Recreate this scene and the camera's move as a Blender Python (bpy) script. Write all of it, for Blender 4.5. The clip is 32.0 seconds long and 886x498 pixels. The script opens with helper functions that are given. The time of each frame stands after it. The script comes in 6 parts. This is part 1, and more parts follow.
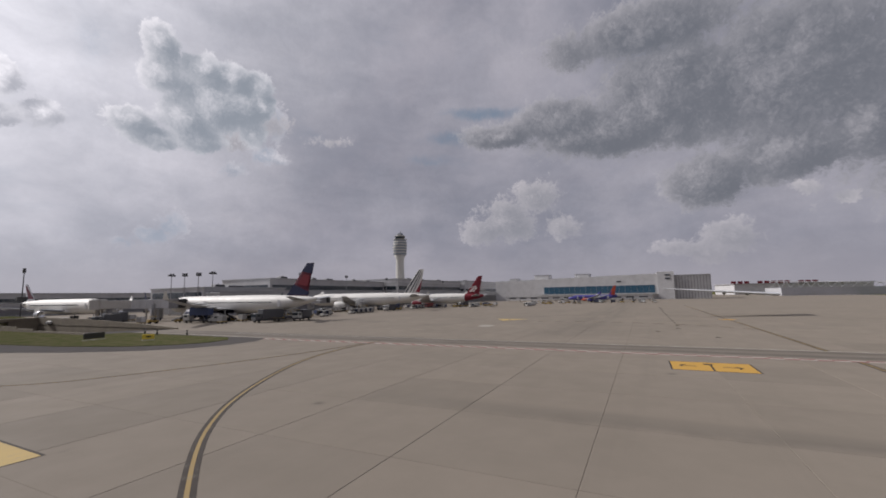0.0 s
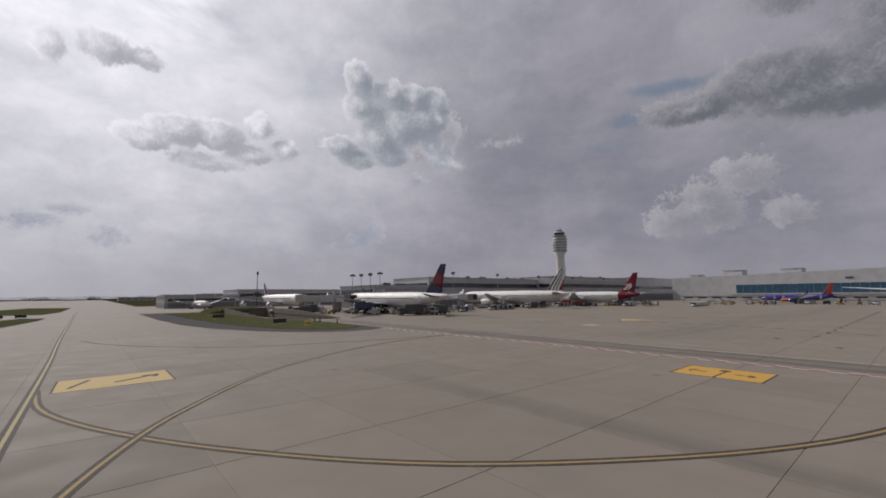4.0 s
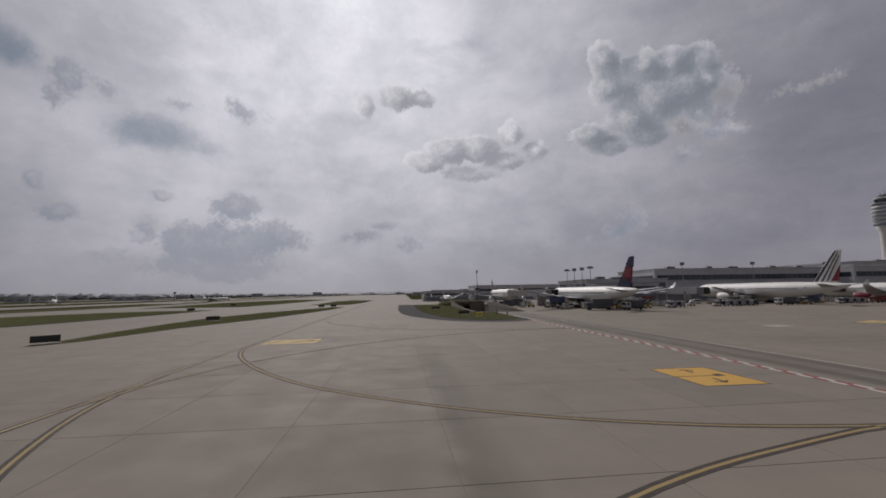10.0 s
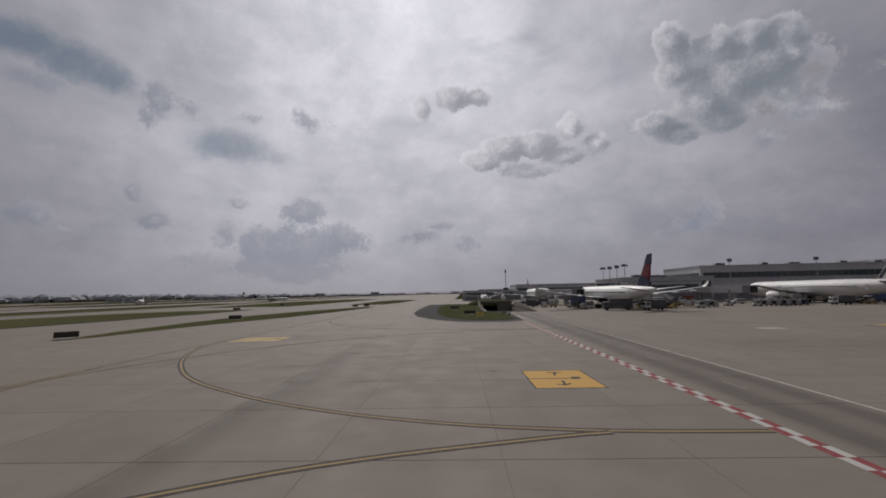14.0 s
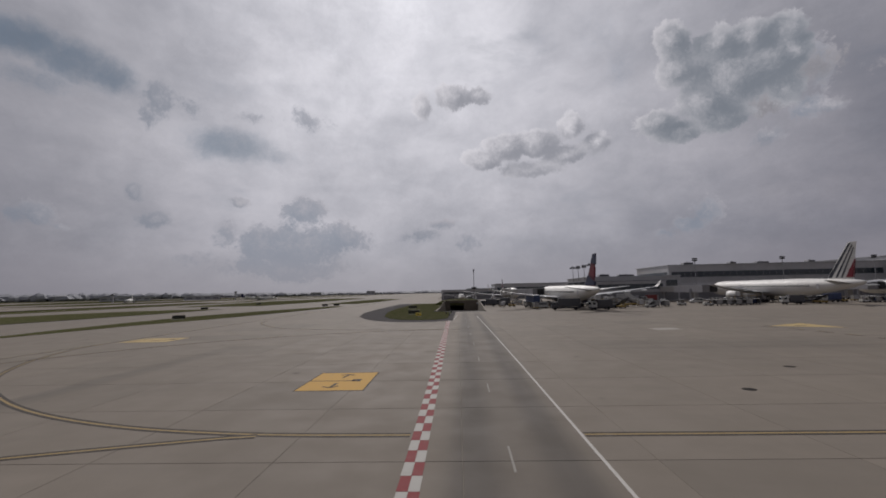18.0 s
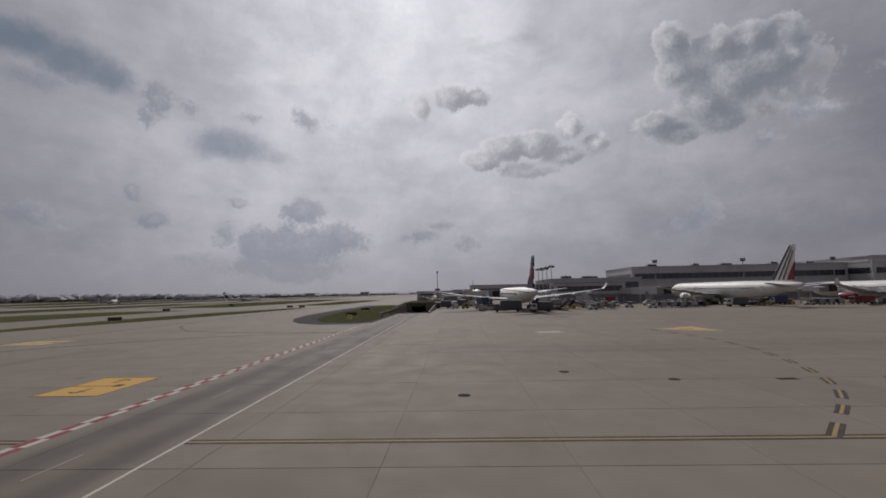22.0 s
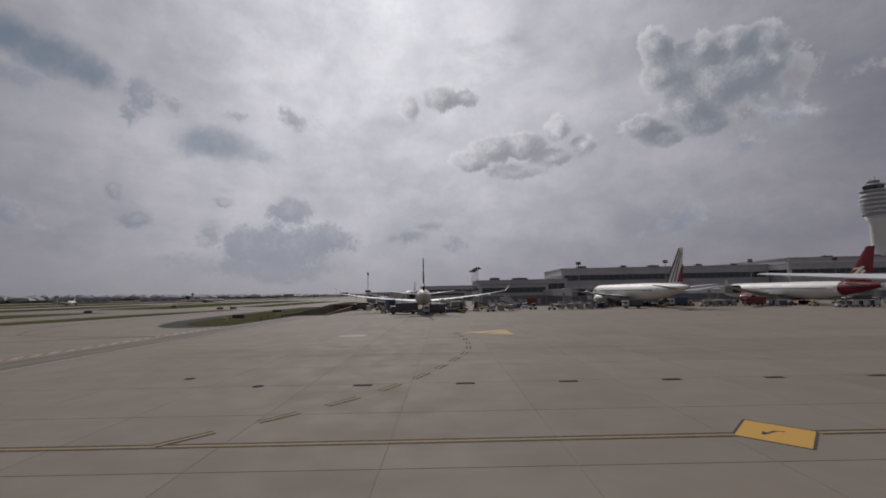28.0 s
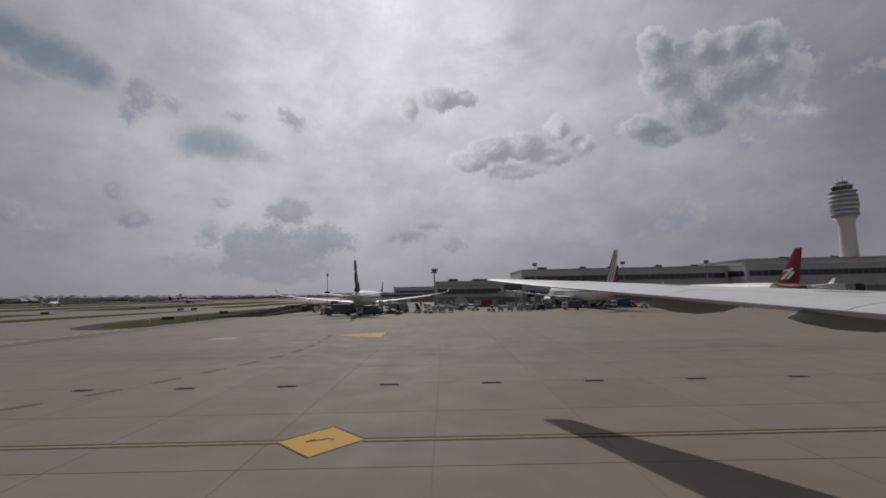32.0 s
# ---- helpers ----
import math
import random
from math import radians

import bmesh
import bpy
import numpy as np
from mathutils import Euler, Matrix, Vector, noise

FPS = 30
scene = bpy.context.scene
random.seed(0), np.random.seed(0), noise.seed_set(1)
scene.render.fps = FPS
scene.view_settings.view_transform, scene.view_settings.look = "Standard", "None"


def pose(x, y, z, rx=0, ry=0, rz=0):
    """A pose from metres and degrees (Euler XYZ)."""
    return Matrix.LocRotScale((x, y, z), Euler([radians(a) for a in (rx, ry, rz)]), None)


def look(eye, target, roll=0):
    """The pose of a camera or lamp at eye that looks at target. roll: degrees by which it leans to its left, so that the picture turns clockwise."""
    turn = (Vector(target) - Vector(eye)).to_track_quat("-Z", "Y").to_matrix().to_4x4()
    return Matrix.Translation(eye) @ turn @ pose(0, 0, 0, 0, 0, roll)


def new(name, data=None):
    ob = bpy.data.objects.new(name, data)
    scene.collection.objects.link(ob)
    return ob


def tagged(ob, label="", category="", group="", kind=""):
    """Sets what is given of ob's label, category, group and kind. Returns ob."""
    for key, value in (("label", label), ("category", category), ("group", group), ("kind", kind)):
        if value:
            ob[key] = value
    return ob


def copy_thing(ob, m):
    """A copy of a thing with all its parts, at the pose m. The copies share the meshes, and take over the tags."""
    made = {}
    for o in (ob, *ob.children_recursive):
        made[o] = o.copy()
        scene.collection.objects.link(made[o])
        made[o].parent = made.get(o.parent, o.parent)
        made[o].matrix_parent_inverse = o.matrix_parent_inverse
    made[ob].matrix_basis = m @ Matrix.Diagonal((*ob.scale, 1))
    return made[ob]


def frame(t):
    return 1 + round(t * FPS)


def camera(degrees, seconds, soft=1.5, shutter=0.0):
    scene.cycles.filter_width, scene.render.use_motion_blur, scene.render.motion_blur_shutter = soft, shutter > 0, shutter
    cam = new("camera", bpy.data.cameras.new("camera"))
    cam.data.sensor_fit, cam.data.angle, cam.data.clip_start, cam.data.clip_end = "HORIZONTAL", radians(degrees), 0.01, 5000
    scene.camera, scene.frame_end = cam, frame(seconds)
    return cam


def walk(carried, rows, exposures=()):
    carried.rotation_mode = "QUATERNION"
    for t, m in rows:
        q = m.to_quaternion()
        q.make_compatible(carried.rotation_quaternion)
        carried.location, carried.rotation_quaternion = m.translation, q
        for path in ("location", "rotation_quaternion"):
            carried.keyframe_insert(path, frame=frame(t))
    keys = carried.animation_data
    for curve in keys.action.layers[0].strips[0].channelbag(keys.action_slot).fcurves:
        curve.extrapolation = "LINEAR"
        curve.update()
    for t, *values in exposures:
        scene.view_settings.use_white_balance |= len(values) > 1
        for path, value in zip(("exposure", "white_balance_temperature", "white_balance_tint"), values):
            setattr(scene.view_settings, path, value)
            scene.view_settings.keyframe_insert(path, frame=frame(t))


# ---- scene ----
cam = camera(93.7, 32.0, soft=1.8)
EYE = 6.7                                   # height of the cabin window above the apron
PATH = [
    (0, -59.04, 36.53, -63.49, 6.42, 1.02),
    (0.5, -58.85, 34.37, -60.42, 6.44, 0.89),
    (1, -58.60, 32.21, -57.53, 6.45, 0.77),
    (1.5, -58.26, 30.04, -54.79, 6.45, 0.68),
    (2, -57.83, 27.89, -52.06, 6.44, 0.62),
    (2.5, -57.33, 25.79, -49.24, 6.42, 0.59),
    (3, -56.75, 23.72, -46.32, 6.41, 0.57),
    (3.5, -56.11, 21.69, -43.17, 6.38, 0.55),
    (5.5, -51.93, 14.28, -29.82, 6.22, 0.40),
    (6, -50.58, 12.62, -26.85, 6.18, 0.42),
    (6.5, -49.17, 11.00, -24.08, 6.14, 0.46),
    (7, -47.69, 9.42, -21.33, 6.10, 0.52),
    (7.5, -46.14, 7.89, -18.58, 6.07, 0.59),
    (8, -44.53, 6.41, -15.91, 6.04, 0.67),
    (8.5, -42.86, 4.96, -13.22, 6.02, 0.74),
    (9, -41.14, 3.59, -10.55, 6.00, 0.81),
    (9.5, -39.38, 2.37, -7.85, 5.98, 0.85),
    (10, -37.60, 1.35, -5.35, 5.96, 0.88),
    (10.5, -35.79, 0.53, -3.15, 5.93, 0.90),
    (11, -33.92, -0.09, -1.31, 5.91, 0.91),
    (11.5, -31.98, -0.53, 0.11, 5.91, 0.93),
    (12, -29.96, -0.82, 1.19, 5.92, 0.96),
    (12.5, -27.90, -0.96, 1.99, 5.95, 1.00),
    (13, -25.85, -0.99, 2.53, 5.97, 1.05),
    (13.5, -23.83, -0.93, 2.68, 5.99, 1.10),
    (14, -21.84, -0.84, 2.71, 6.00, 1.13),
    (14.5, -19.82, -0.75, 2.68, 6.01, 1.14),
    (16.5, -11.25, -0.46, 2.81, 5.96, 1.10),
    (17, -9.18, -0.43, 2.80, 5.92, 1.12),
    (18, -4.93, -0.30, 2.80, 5.84, 1.16),
    (19, -0.52, -0.14, 2.93, 5.82, 1.15),
    (20, 4.00, 0.01, 2.84, 5.84, 1.14),
    (21, 8.68, 0.28, 2.70, 5.88, 1.14),
    (22, 13.44, 0.38, 2.65, 5.96, 1.11),
    (23, 18.31, 0.48, 2.57, 6.04, 1.08),
    (24, 23.22, 0.56, 2.44, 6.10, 1.06),
    (25, 28.16, 0.67, 2.22, 6.12, 1.07),
    (25.5, 30.65, 0.72, 2.10, 6.12, 1.08),
    (27.5, 40.87, 0.81, 1.17, 6.01, 1.13),
    (28, 43.44, 0.89, 1.03, 5.99, 1.14),
    (29, 48.58, 1.06, 0.85, 5.96, 1.15),
    (30, 53.72, 1.13, 0.86, 5.96, 1.14),
    (31, 58.91, 1.08, 0.95, 5.99, 1.13),
    (32, 64.24, 0.98, 0.94, 6.03, 1.14),
]
walk(cam, [(t, pose(x, y, EYE, 90 + pitch, roll, yaw)) for t, x, y, yaw, pitch, roll in PATH],
     exposures=[(0, 0.54, 6300, 13), (3, 0.40, 6300, 13), (6, 0.24, 6300, 13), (9, 0.05, 6300, 13), (13, -0.06, 6300, 13), (19, -0.06, 6300, 13), (32, -0.06, 6300, 13)])

# ---- sun, sky ----
SUN_AZ, SUN_EL = -10.0, 37.0                # degrees from +y (negative towards -x), above the horizon
sun = new("sun", bpy.data.lights.new("sun", "SUN"))
sun.data.energy, sun.data.angle, sun.data.color = 2.5, radians(1.0), (1.0, 0.95, 0.88)
s_dir = Vector((math.sin(radians(SUN_AZ)) * math.cos(radians(SUN_EL)), math.cos(radians(SUN_AZ)) * math.cos(radians(SUN_EL)), math.sin(radians(SUN_EL))))
sun.matrix_world = look(s_dir * 100, (0, 0, 0))


class Tree:
    """A small helper to write node trees."""

    def __init__(self, tree):
        self.t = tree
        tree.nodes.clear()

    def node(self, kind, **props):
        n = self.t.nodes.new(kind)
        for k, v in props.items():
            if k == "operation":
                n.operation = v
            elif k == "blend_type":
                n.blend_type = v
            elif k == "data_type":
                n.data_type = v
            elif k == "interpolation_type":
                n.interpolation_type = v
        return n

    def put(self, sock, v):
        if isinstance(v, bpy.types.NodeSocket):
            self.t.links.new(v, sock)
        elif v is not None:
            sock.default_value = v

    def math(self, op, a, b=None, c=None, clamp=False):
        n = self.node("ShaderNodeMath", operation=op)
        n.use_clamp = clamp
        for s, v in zip(n.inputs, (a, b, c)):
            self.put(s, v)
        return n.outputs[0]

    def vec(self, op, a, b=None, scale=None):
        n = self.node("ShaderNodeVectorMath", operation=op)
        self.put(n.inputs[0], a)
        if b is not None:
            self.put(n.inputs[1], b)
        if scale is not None:
            self.put(n.inputs["Scale"], scale)
        return n.outputs["Value"] if op in ("LENGTH", "DISTANCE", "DOT_PRODUCT") else n.outputs[0]

    def xyz(self, x, y, z):
        n = self.node("ShaderNodeCombineXYZ")
        for s, v in zip(n.inputs, (x, y, z)):
            self.put(s, v)
        return n.outputs[0]

    def split(self, v):
        n = self.node("ShaderNodeSeparateXYZ")
        self.put(n.inputs[0], v)
        return n.outputs

    def noise(self, v, scale, detail=4.0, rough=0.55, color=False, lac=2.0):
        n = self.node("ShaderNodeTexNoise")
        self.put(n.inputs["Vector"], v)
        n.inputs["Scale"].default_value, n.inputs["Detail"].default_value = scale, detail
        n.inputs["Roughness"].default_value, n.inputs["Lacunarity"].default_value = rough, lac
        return n.outputs["Color" if color else "Fac"]

    def voronoi(self, v, scale, feature="F1", out="Distance"):
        n = self.node("ShaderNodeTexVoronoi")
        n.feature = feature
        self.put(n.inputs["Vector"], v)
        n.inputs["Scale"].default_value = scale
        return n.outputs[out]

    def step(self, v, lo, hi, a=0.0, b=1.0, smooth=True):
        n = self.node("ShaderNodeMapRange", interpolation_type="SMOOTHSTEP" if smooth else "LINEAR")
        for s, x in zip(n.inputs, (v, lo, hi, a, b)):
            self.put(s, x)
        return n.outputs[0]

    def mix(self, fac, a, b, blend="MIX"):
        n = self.node("ShaderNodeMix", data_type="RGBA", blend_type=blend)
        self.put(n.inputs[0], fac)
        for s, v in zip((n.inputs[6], n.inputs[7]), (a, b)):
            self.put(s, (*v, 1.0) if isinstance(v, tuple) and len(v) == 3 else v)
        return n.outputs[2]

    def ramp(self, fac, stops):
        n = self.node("ShaderNodeValToRGB")
        el = n.color_ramp.elements
        for i, (p, c) in enumerate(stops):
            e = el[i] if i < 2 else el.new(p)
            e.position, e.color = p, (*c, 1.0)
        self.put(n.inputs[0], fac)
        return n.outputs[0]


def make_world():
    w = bpy.data.worlds.new("sky")
    w.use_nodes = True
    scene.world = w
    g = Tree(w.node_tree)
    d = g.vec("NORMALIZE", g.node("ShaderNodeTexCoord").outputs["Generated"])
    x, y, z = g.split(d)
    sky = g.node("ShaderNodeTexSky")
    sky.sky_type, sky.sun_disc = "NISHITA", False
    sky.sun_elevation, sky.sun_rotation = radians(SUN_EL), radians(SUN_AZ)
    sky.air_density, sky.dust_density, sky.ozone_density = 1.0, 2.5, 1.0
    deg = 180.0 / math.pi
    az = g.math("MULTIPLY", g.math("ARCTAN2", x, y), deg)
    el = g.math("MULTIPLY", g.math("ARCSINE", z), deg)
    p = g.xyz(az, el, 0.0)
    # billowing edges: a slow warp and a finer one, in degrees
    slow = g.vec("SCALE", g.vec("SUBTRACT", g.noise(p, 0.13, 3.0, 0.55, True), (0.5, 0.5, 0.5)), scale=2.2)
    fine = g.vec("SCALE", g.vec("SUBTRACT", g.noise(p, 0.8, 4.0, 0.6, True), (0.5, 0.5, 0.5)), scale=1.1)
    q = g.vec("ADD", p, slow)
    flat = g.vec("MULTIPLY", g.vec("ADD", q, fine), (1.0, 1.0, 0.0))

    def billow(shift):
        """Cauliflower relief of heaped cloud, about -0.5 to 0.5."""
        v = g.vec("ADD", flat, (shift[0], shift[1], 0.0))
        total = g.math("MULTIPLY", g.math("SUBTRACT", g.noise(v, 0.26, 6.0, 0.6), 0.5), 1.0)
        for size, mean, amount in ((0.42, 0.42, 0.20), (1.0, 0.42, 0.26), (2.3, 0.42, 0.26), (4.6, 0.42, 0.18)):
            total = g.math("ADD", total, g.math("MULTIPLY", g.math("SUBTRACT", mean, g.voronoi(v, size)), amount))
        return total

    here_b, ahead_b = billow((0.0, 0.0)), billow((-1.8, 1.0))
    other_b = billow((1.2, 1.2))

    def pile(clouds, rough):
        """Soft banks: (azimuth, elevation, half width, half height, weight)."""
        total = None
        for a, e, rw, rh, wt in clouds:
            dd = g.vec("LENGTH", g.vec("MULTIPLY", g.vec("SUBTRACT", flat, (a, e, 0.0)), (1.0 / rw, 1.0 / rh, 0.0)))
            m = g.step(dd, 1.6, 0.15, 0.0, wt)
            total = m if total is None else g.math("SMOOTH_MAX", total, m, 0.12)
        near = g.step(total, 0.0, 0.4, 0.0, rough)
        return g.math("ADD", total, g.math("MULTIPLY", here_b, near))

    def lobes(clouds, rough, shift, relief_noise):
        """Heaped cloud: overlapping round lobes, roughened; above 0 inside."""
        total = None
        for a, e, rw, rh, wt in clouds:
            dd = g.vec("LENGTH", g.vec("MULTIPLY", g.vec("SUBTRACT", flat, (a - shift[0], e - shift[1], 0.0)), (1.0 / rw, 1.0 / rh, 0.0)))
            m = g.math("MULTIPLY", g.math("SUBTRACT", 1.12, dd), wt)
            total = m if total is None else g.math("SMOOTH_MAX", total, m, 0.24)
        return g.math("ADD", g.math("MAXIMUM", total, -0.8), g.math("MULTIPLY", relief_noise, rough))

    # high thin veil over all the sky, brightest round the sun
    wide = g.noise(g.vec("MULTIPLY", q, (0.6, 1.0, 1.0)), 0.05, 6.0, 0.58)
    streak = g.noise(g.vec("ADD", g.vec("MULTIPLY", q, (0.5, 1.4, 1.0)), (31.0, 7.0, 0.0)), 0.07, 6.0, 0.6)
    mottle = g.noise(g.vec("ADD", g.vec("MULTIPLY", q, (0.8, 1.3, 1.0)), (11.0, 47.0, 0.0)), 0.16, 5.0, 0.55)
    to_sun = g.math("MULTIPLY", g.math("ARCCOSINE", g.vec("DOT_PRODUCT", d, tuple(s_dir))), deg)
    glow = g.math("POWER", g.math("MAXIMUM", g.math("SUBTRACT", 1.0, g.math("DIVIDE", to_sun, 58.0)), 0.0), 1.25)
    veil = g.mix(g.step(wide, 0.34, 0.66), (1.82, 1.83, 2.12), (2.8, 2.7, 2.97))
    veil = g.mix(g.step(streak, 0.38, 0.80, 0.0, 0.36), veil, (3.8, 3.65, 3.85))
    veil = g.mix(g.math("MULTIPLY", glow, g.step(wide, 0.25, 0.62, 0.72, 1.1)), veil, (8.8, 8.7, 8.9))
    veil = g.mix(g.step(mottle, 0.30, 0.70, 0.4, 0.0), veil, g.mix(0.5, veil, (1.0, 1.2, 1.55)))
    low = g.step(el, 14.0, 0.0)
    blue = g.mix(0.9, sky.outputs[0], (1.0, 1.45, 1.92))
    open_sky = g.math("MULTIPLY", g.step(pile(HOLES, 0.45), 0.06, 1.05), 0.8)
    gaps = g.step(streak, 0.40, 0.24, 0.0, 0.4)
    clear = g.math("MULTIPLY", g.math("MAXIMUM", open_sky, gaps), g.math("SUBTRACT", 1.0, g.math("MULTIPLY", low, 0.8)))
    col = g.mix(clear, veil, blue)
    col = g.vec("SCALE", col, scale=g.math("MULTIPLY", g.step(az, 26.0, 44.0, 1.0, 0.93), g.step(az, -26.0, -50.0, 1.0, 0.86)))
    # a faint field of small cloud under the veil
    field = g.math("ADD", g.math("MULTIPLY", g.math("SUBTRACT", here_b, ahead_b), 0.5), g.math("MULTIPLY", here_b, 0.28))
    field = g.math("MULTIPLY", field, g.step(streak, 0.34, 0.56, 0.35, 1.0))
    k = g.math("ADD", 1.0, g.math("MULTIPLY", g.math("MINIMUM", g.math("MAXIMUM", field, -0.3), 0.35), 0.15))
    col = g.vec("SCALE", col, scale=k)
    # distinct heaps: bright where a lobe faces the sun, grey in the thick heart
    west, east = (1.2, 1.2), (-1.8, 1.0)
    heaps = (
        (BANK, 0.75, (3.5, 3.35, 3.45), (1.0, 1.06, 1.2), 0.92, 0.35, east, ahead_b, 0),
        (TOWERS, 0.95, (5.2, 4.9, 5.0), (2.2, 2.5, 2.95), 0.75, 0.4, west, other_b, -0.03),
        (WISPS, 1.0, (5.2, 5.0, 5.1), (2.1, 2.32, 2.7), 0.68, 0.6, west, other_b, -0.2),
        (EAST, 0.8, (4.1, 3.85, 3.9), (1.75, 1.78, 1.95), 0.85, 0.35, east, ahead_b, 0.04),
        (FLOCK, 0.7, (7.2, 7.0, 7.1), (2.75, 2.8, 3.05), 0.9, 0.32, east, ahead_b, 0),
        (CUMULUS, 0.6, (6.2, 6.0, 6.1), (1.85, 2.05, 2.3), 0.94, 0.26, east, ahead_b, 0),
    )
    for group, rough, rim, heart, opac, soft, way, far_b, bias in heaps:
        body = lobes(group, rough, (0.0, 0.0), here_b)
        ahead = lobes(group, rough, way, far_b)
        m = g.step(body, 0.0, soft)
        thick = g.step(body, 0.05, 0.55)
        shade = g.math("ADD", g.math("SUBTRACT", 0.52 + bias, g.math("MULTIPLY", thick, 0.31)), g.math("MULTIPLY", g.math("SUBTRACT", body, ahead), 0.4))
        shade = g.step(g.math("ADD", shade, g.math("MULTIPLY", here_b, 0.22)), 0.0, 1.0)
        lit_rim = g.mix(g.step(el, 17.0, 4.0, 0.0, 0.6), rim, (3.3, 3.15, 3.3))
        col = g.mix(g.math("MULTIPLY", m, opac), col, g.mix(shade, heart, lit_rim))
    # haze along the horizon
    col = g.mix(g.step(el, 8.0, 0.0, 0.0, 0.6), col, g.mix(glow, (2.4, 2.26, 2.42), (5.0, 4.85, 5.0)))
    # the half below the horizon is dull ground light
    col = g.mix(g.step(el, -0.5, -3.0), col, (0.9, 0.85, 0.8))
    bg = g.node("ShaderNodeBackground")
    g.put(bg.inputs[0], col)
    bg.inputs[1].default_value = 0.1
    out = g.node("ShaderNodeOutputWorld")
    g.t.links.new(bg.outputs[0], out.inputs[0])


# clouds: azimuth, elevation, half width, half height, weight
CUMULUS = [
    (27.9, 28.1, 2.3, 2.0, 1), (28.4, 25.2, 2.5, 2.4, 0.8), (32.4, 26.6, 2.5, 2.1, 1), (35.5, 26.4, 2.4, 1.8, 1), (38.4, 25.7, 2.2, 1.6, 1), (39.4, 23.6, 1.4, 2.1, 1),
    (34.0, 23.0, 4.7, 3.5, 1.1), (36.9, 23.1, 3.4, 3.0, 1.1), (30.6, 21.1, 3.4, 2.5, 1), (25.5, 19.6, 2.8, 1.9, 0.95), (28.0, 18.1, 3.1, 1.4, 0.8), (32.1, 19.1, 3.9, 1.8, 0.8),
    (38.7, 20.2, 1.8, 2.0, 0.7),
]
FLOCK = [
    (3.1, 17.8, 3.0, 1.6, 1.1), (6.4, 19.3, 3.6, 2.0, 1.2), (10.5, 19.7, 3.8, 1.9, 1.2), (15.3, 21.0, 1.8, 1.8, 1.1), (18.2, 18.5, 2.1, 1.5, 1.1), (9.6, 16.2, 5.0, 1.3, 0.8),
    (14.5, 17.8, 3.2, 1.4, 1), (-0.8, 26.0, 2.8, 1.6, 1), (2.6, 25.7, 2.4, 1.0, 0.95), (-5.4, 25.1, 1.5, 1.9, 0.9),
]
WISPS = [
    (-37.9, 22.3, 2.0, 2.6, 0.9), (-39.1, 20.1, 1.2, 1.4, 0.7), (-21.2, 22.3, 4.4, 1.4, 0.55), (-35.1, 22.1, 2.3, 1.7, 0.5), (-47.4, 8.5, 1.8, 1.4, 0.95), (-49.0, 7.9, 1.1, 1.0, 0.7),
    (-37.7, 8.9, 2.3, 1.4, 1), (-39.6, 12.0, 1.2, 1.4, 0.9), (-29.3, 11.6, 1.8, 0.7, 0.85), (-45.6, 7.4, 0.8, 0.5, 0.8), (41.5, 17.8, 2.2, 0.8, 0.9), (36.3, 16.2, 1.9, 1.1, 0.9),
    (-5.5, 7.6, 3.4, 1.4, 0.8), (-27.5, 21.7, 4.0, 0.8, 0.5),
]
TOWERS = [
    (-21.1, 10.9, 3.3, 2.2, 0.9), (-26.3, 6.5, 3.0, 3.4, 0.9), (-22.4, 6.1, 7.6, 3.4, 0.9), (-16.4, 7.3, 5.3, 2.4, 0.8), (-30.3, 7.8, 1.5, 2.1, 0.6), (-23.7, 3.4, 10.1, 1.9, 0.8),
    (-34.4, 4.7, 2.8, 1.2, 0.4), (30.4, 8.8, 1.9, 2.0, 0.8), (28.2, 7.2, 2.4, 1.3, 0.8), (25.8, 6.4, 2.1, 0.8, 0.6), (41.2, 21.8, 1.5, 2.9, 0.75), (39.9, 18.4, 2.2, 1.8, 0.75),
    (-2.6, 9.0, 2.4, 1.1, 0.7), (1.1, 6.7, 4.7, 1.6, 0.4),
]
EAST = [
    (72.8, 9.9, 4.6, 3.5, 0.8), (69.6, 8.7, 3.9, 2.3, 0.75), (76.7, 12.9, 3.8, 2.5, 0.7), (80.2, 8.9, 3.6, 2.2, 0.5), (98.4, 6.0, 3.0, 2.6, 0.75), (96.1, 4.5, 2.4, 1.6, 0.7),
    (105.4, 10.6, 1.9, 1.0, 0.7), (108.6, 8.8, 1.2, 0.9, 0.7), (93.2, 5.1, 3.5, 1.1, 0.5), (36.6, 19.2, 4.5, 1.3, 0.5), (40.6, 21.5, 3.0, 2.0, 0.5), (48.6, 20.6, 4.5, 1.0, 0.4),
]
HOLES = [
    (-49.4, 24.5, 4.3, 1.9, 1), (-45.9, 23.9, 3.9, 2.2, 1), (-42.6, 23.5, 2.9, 2.0, 0.9), (-48.3, 21.3, 3.6, 1.5, 0.6), (-30.0, 18.3, 5.7, 2.2, 0.95), (-26.1, 17.8, 4.7, 1.4, 0.6),
    (19.0, 31.2, 4.3, 3.5, 0.3), (21.6, 27.0, 2.7, 3.7, 0.35), (-29.6, 24.7, 3.2, 1.4, 0.4), (70.1, 24.3, 5.6, 0.8, 0.8), (65.2, 21.3, 4.8, 1.0, 0.7), (61.9, 18.4, 4.0, 0.9, 0.5),
]
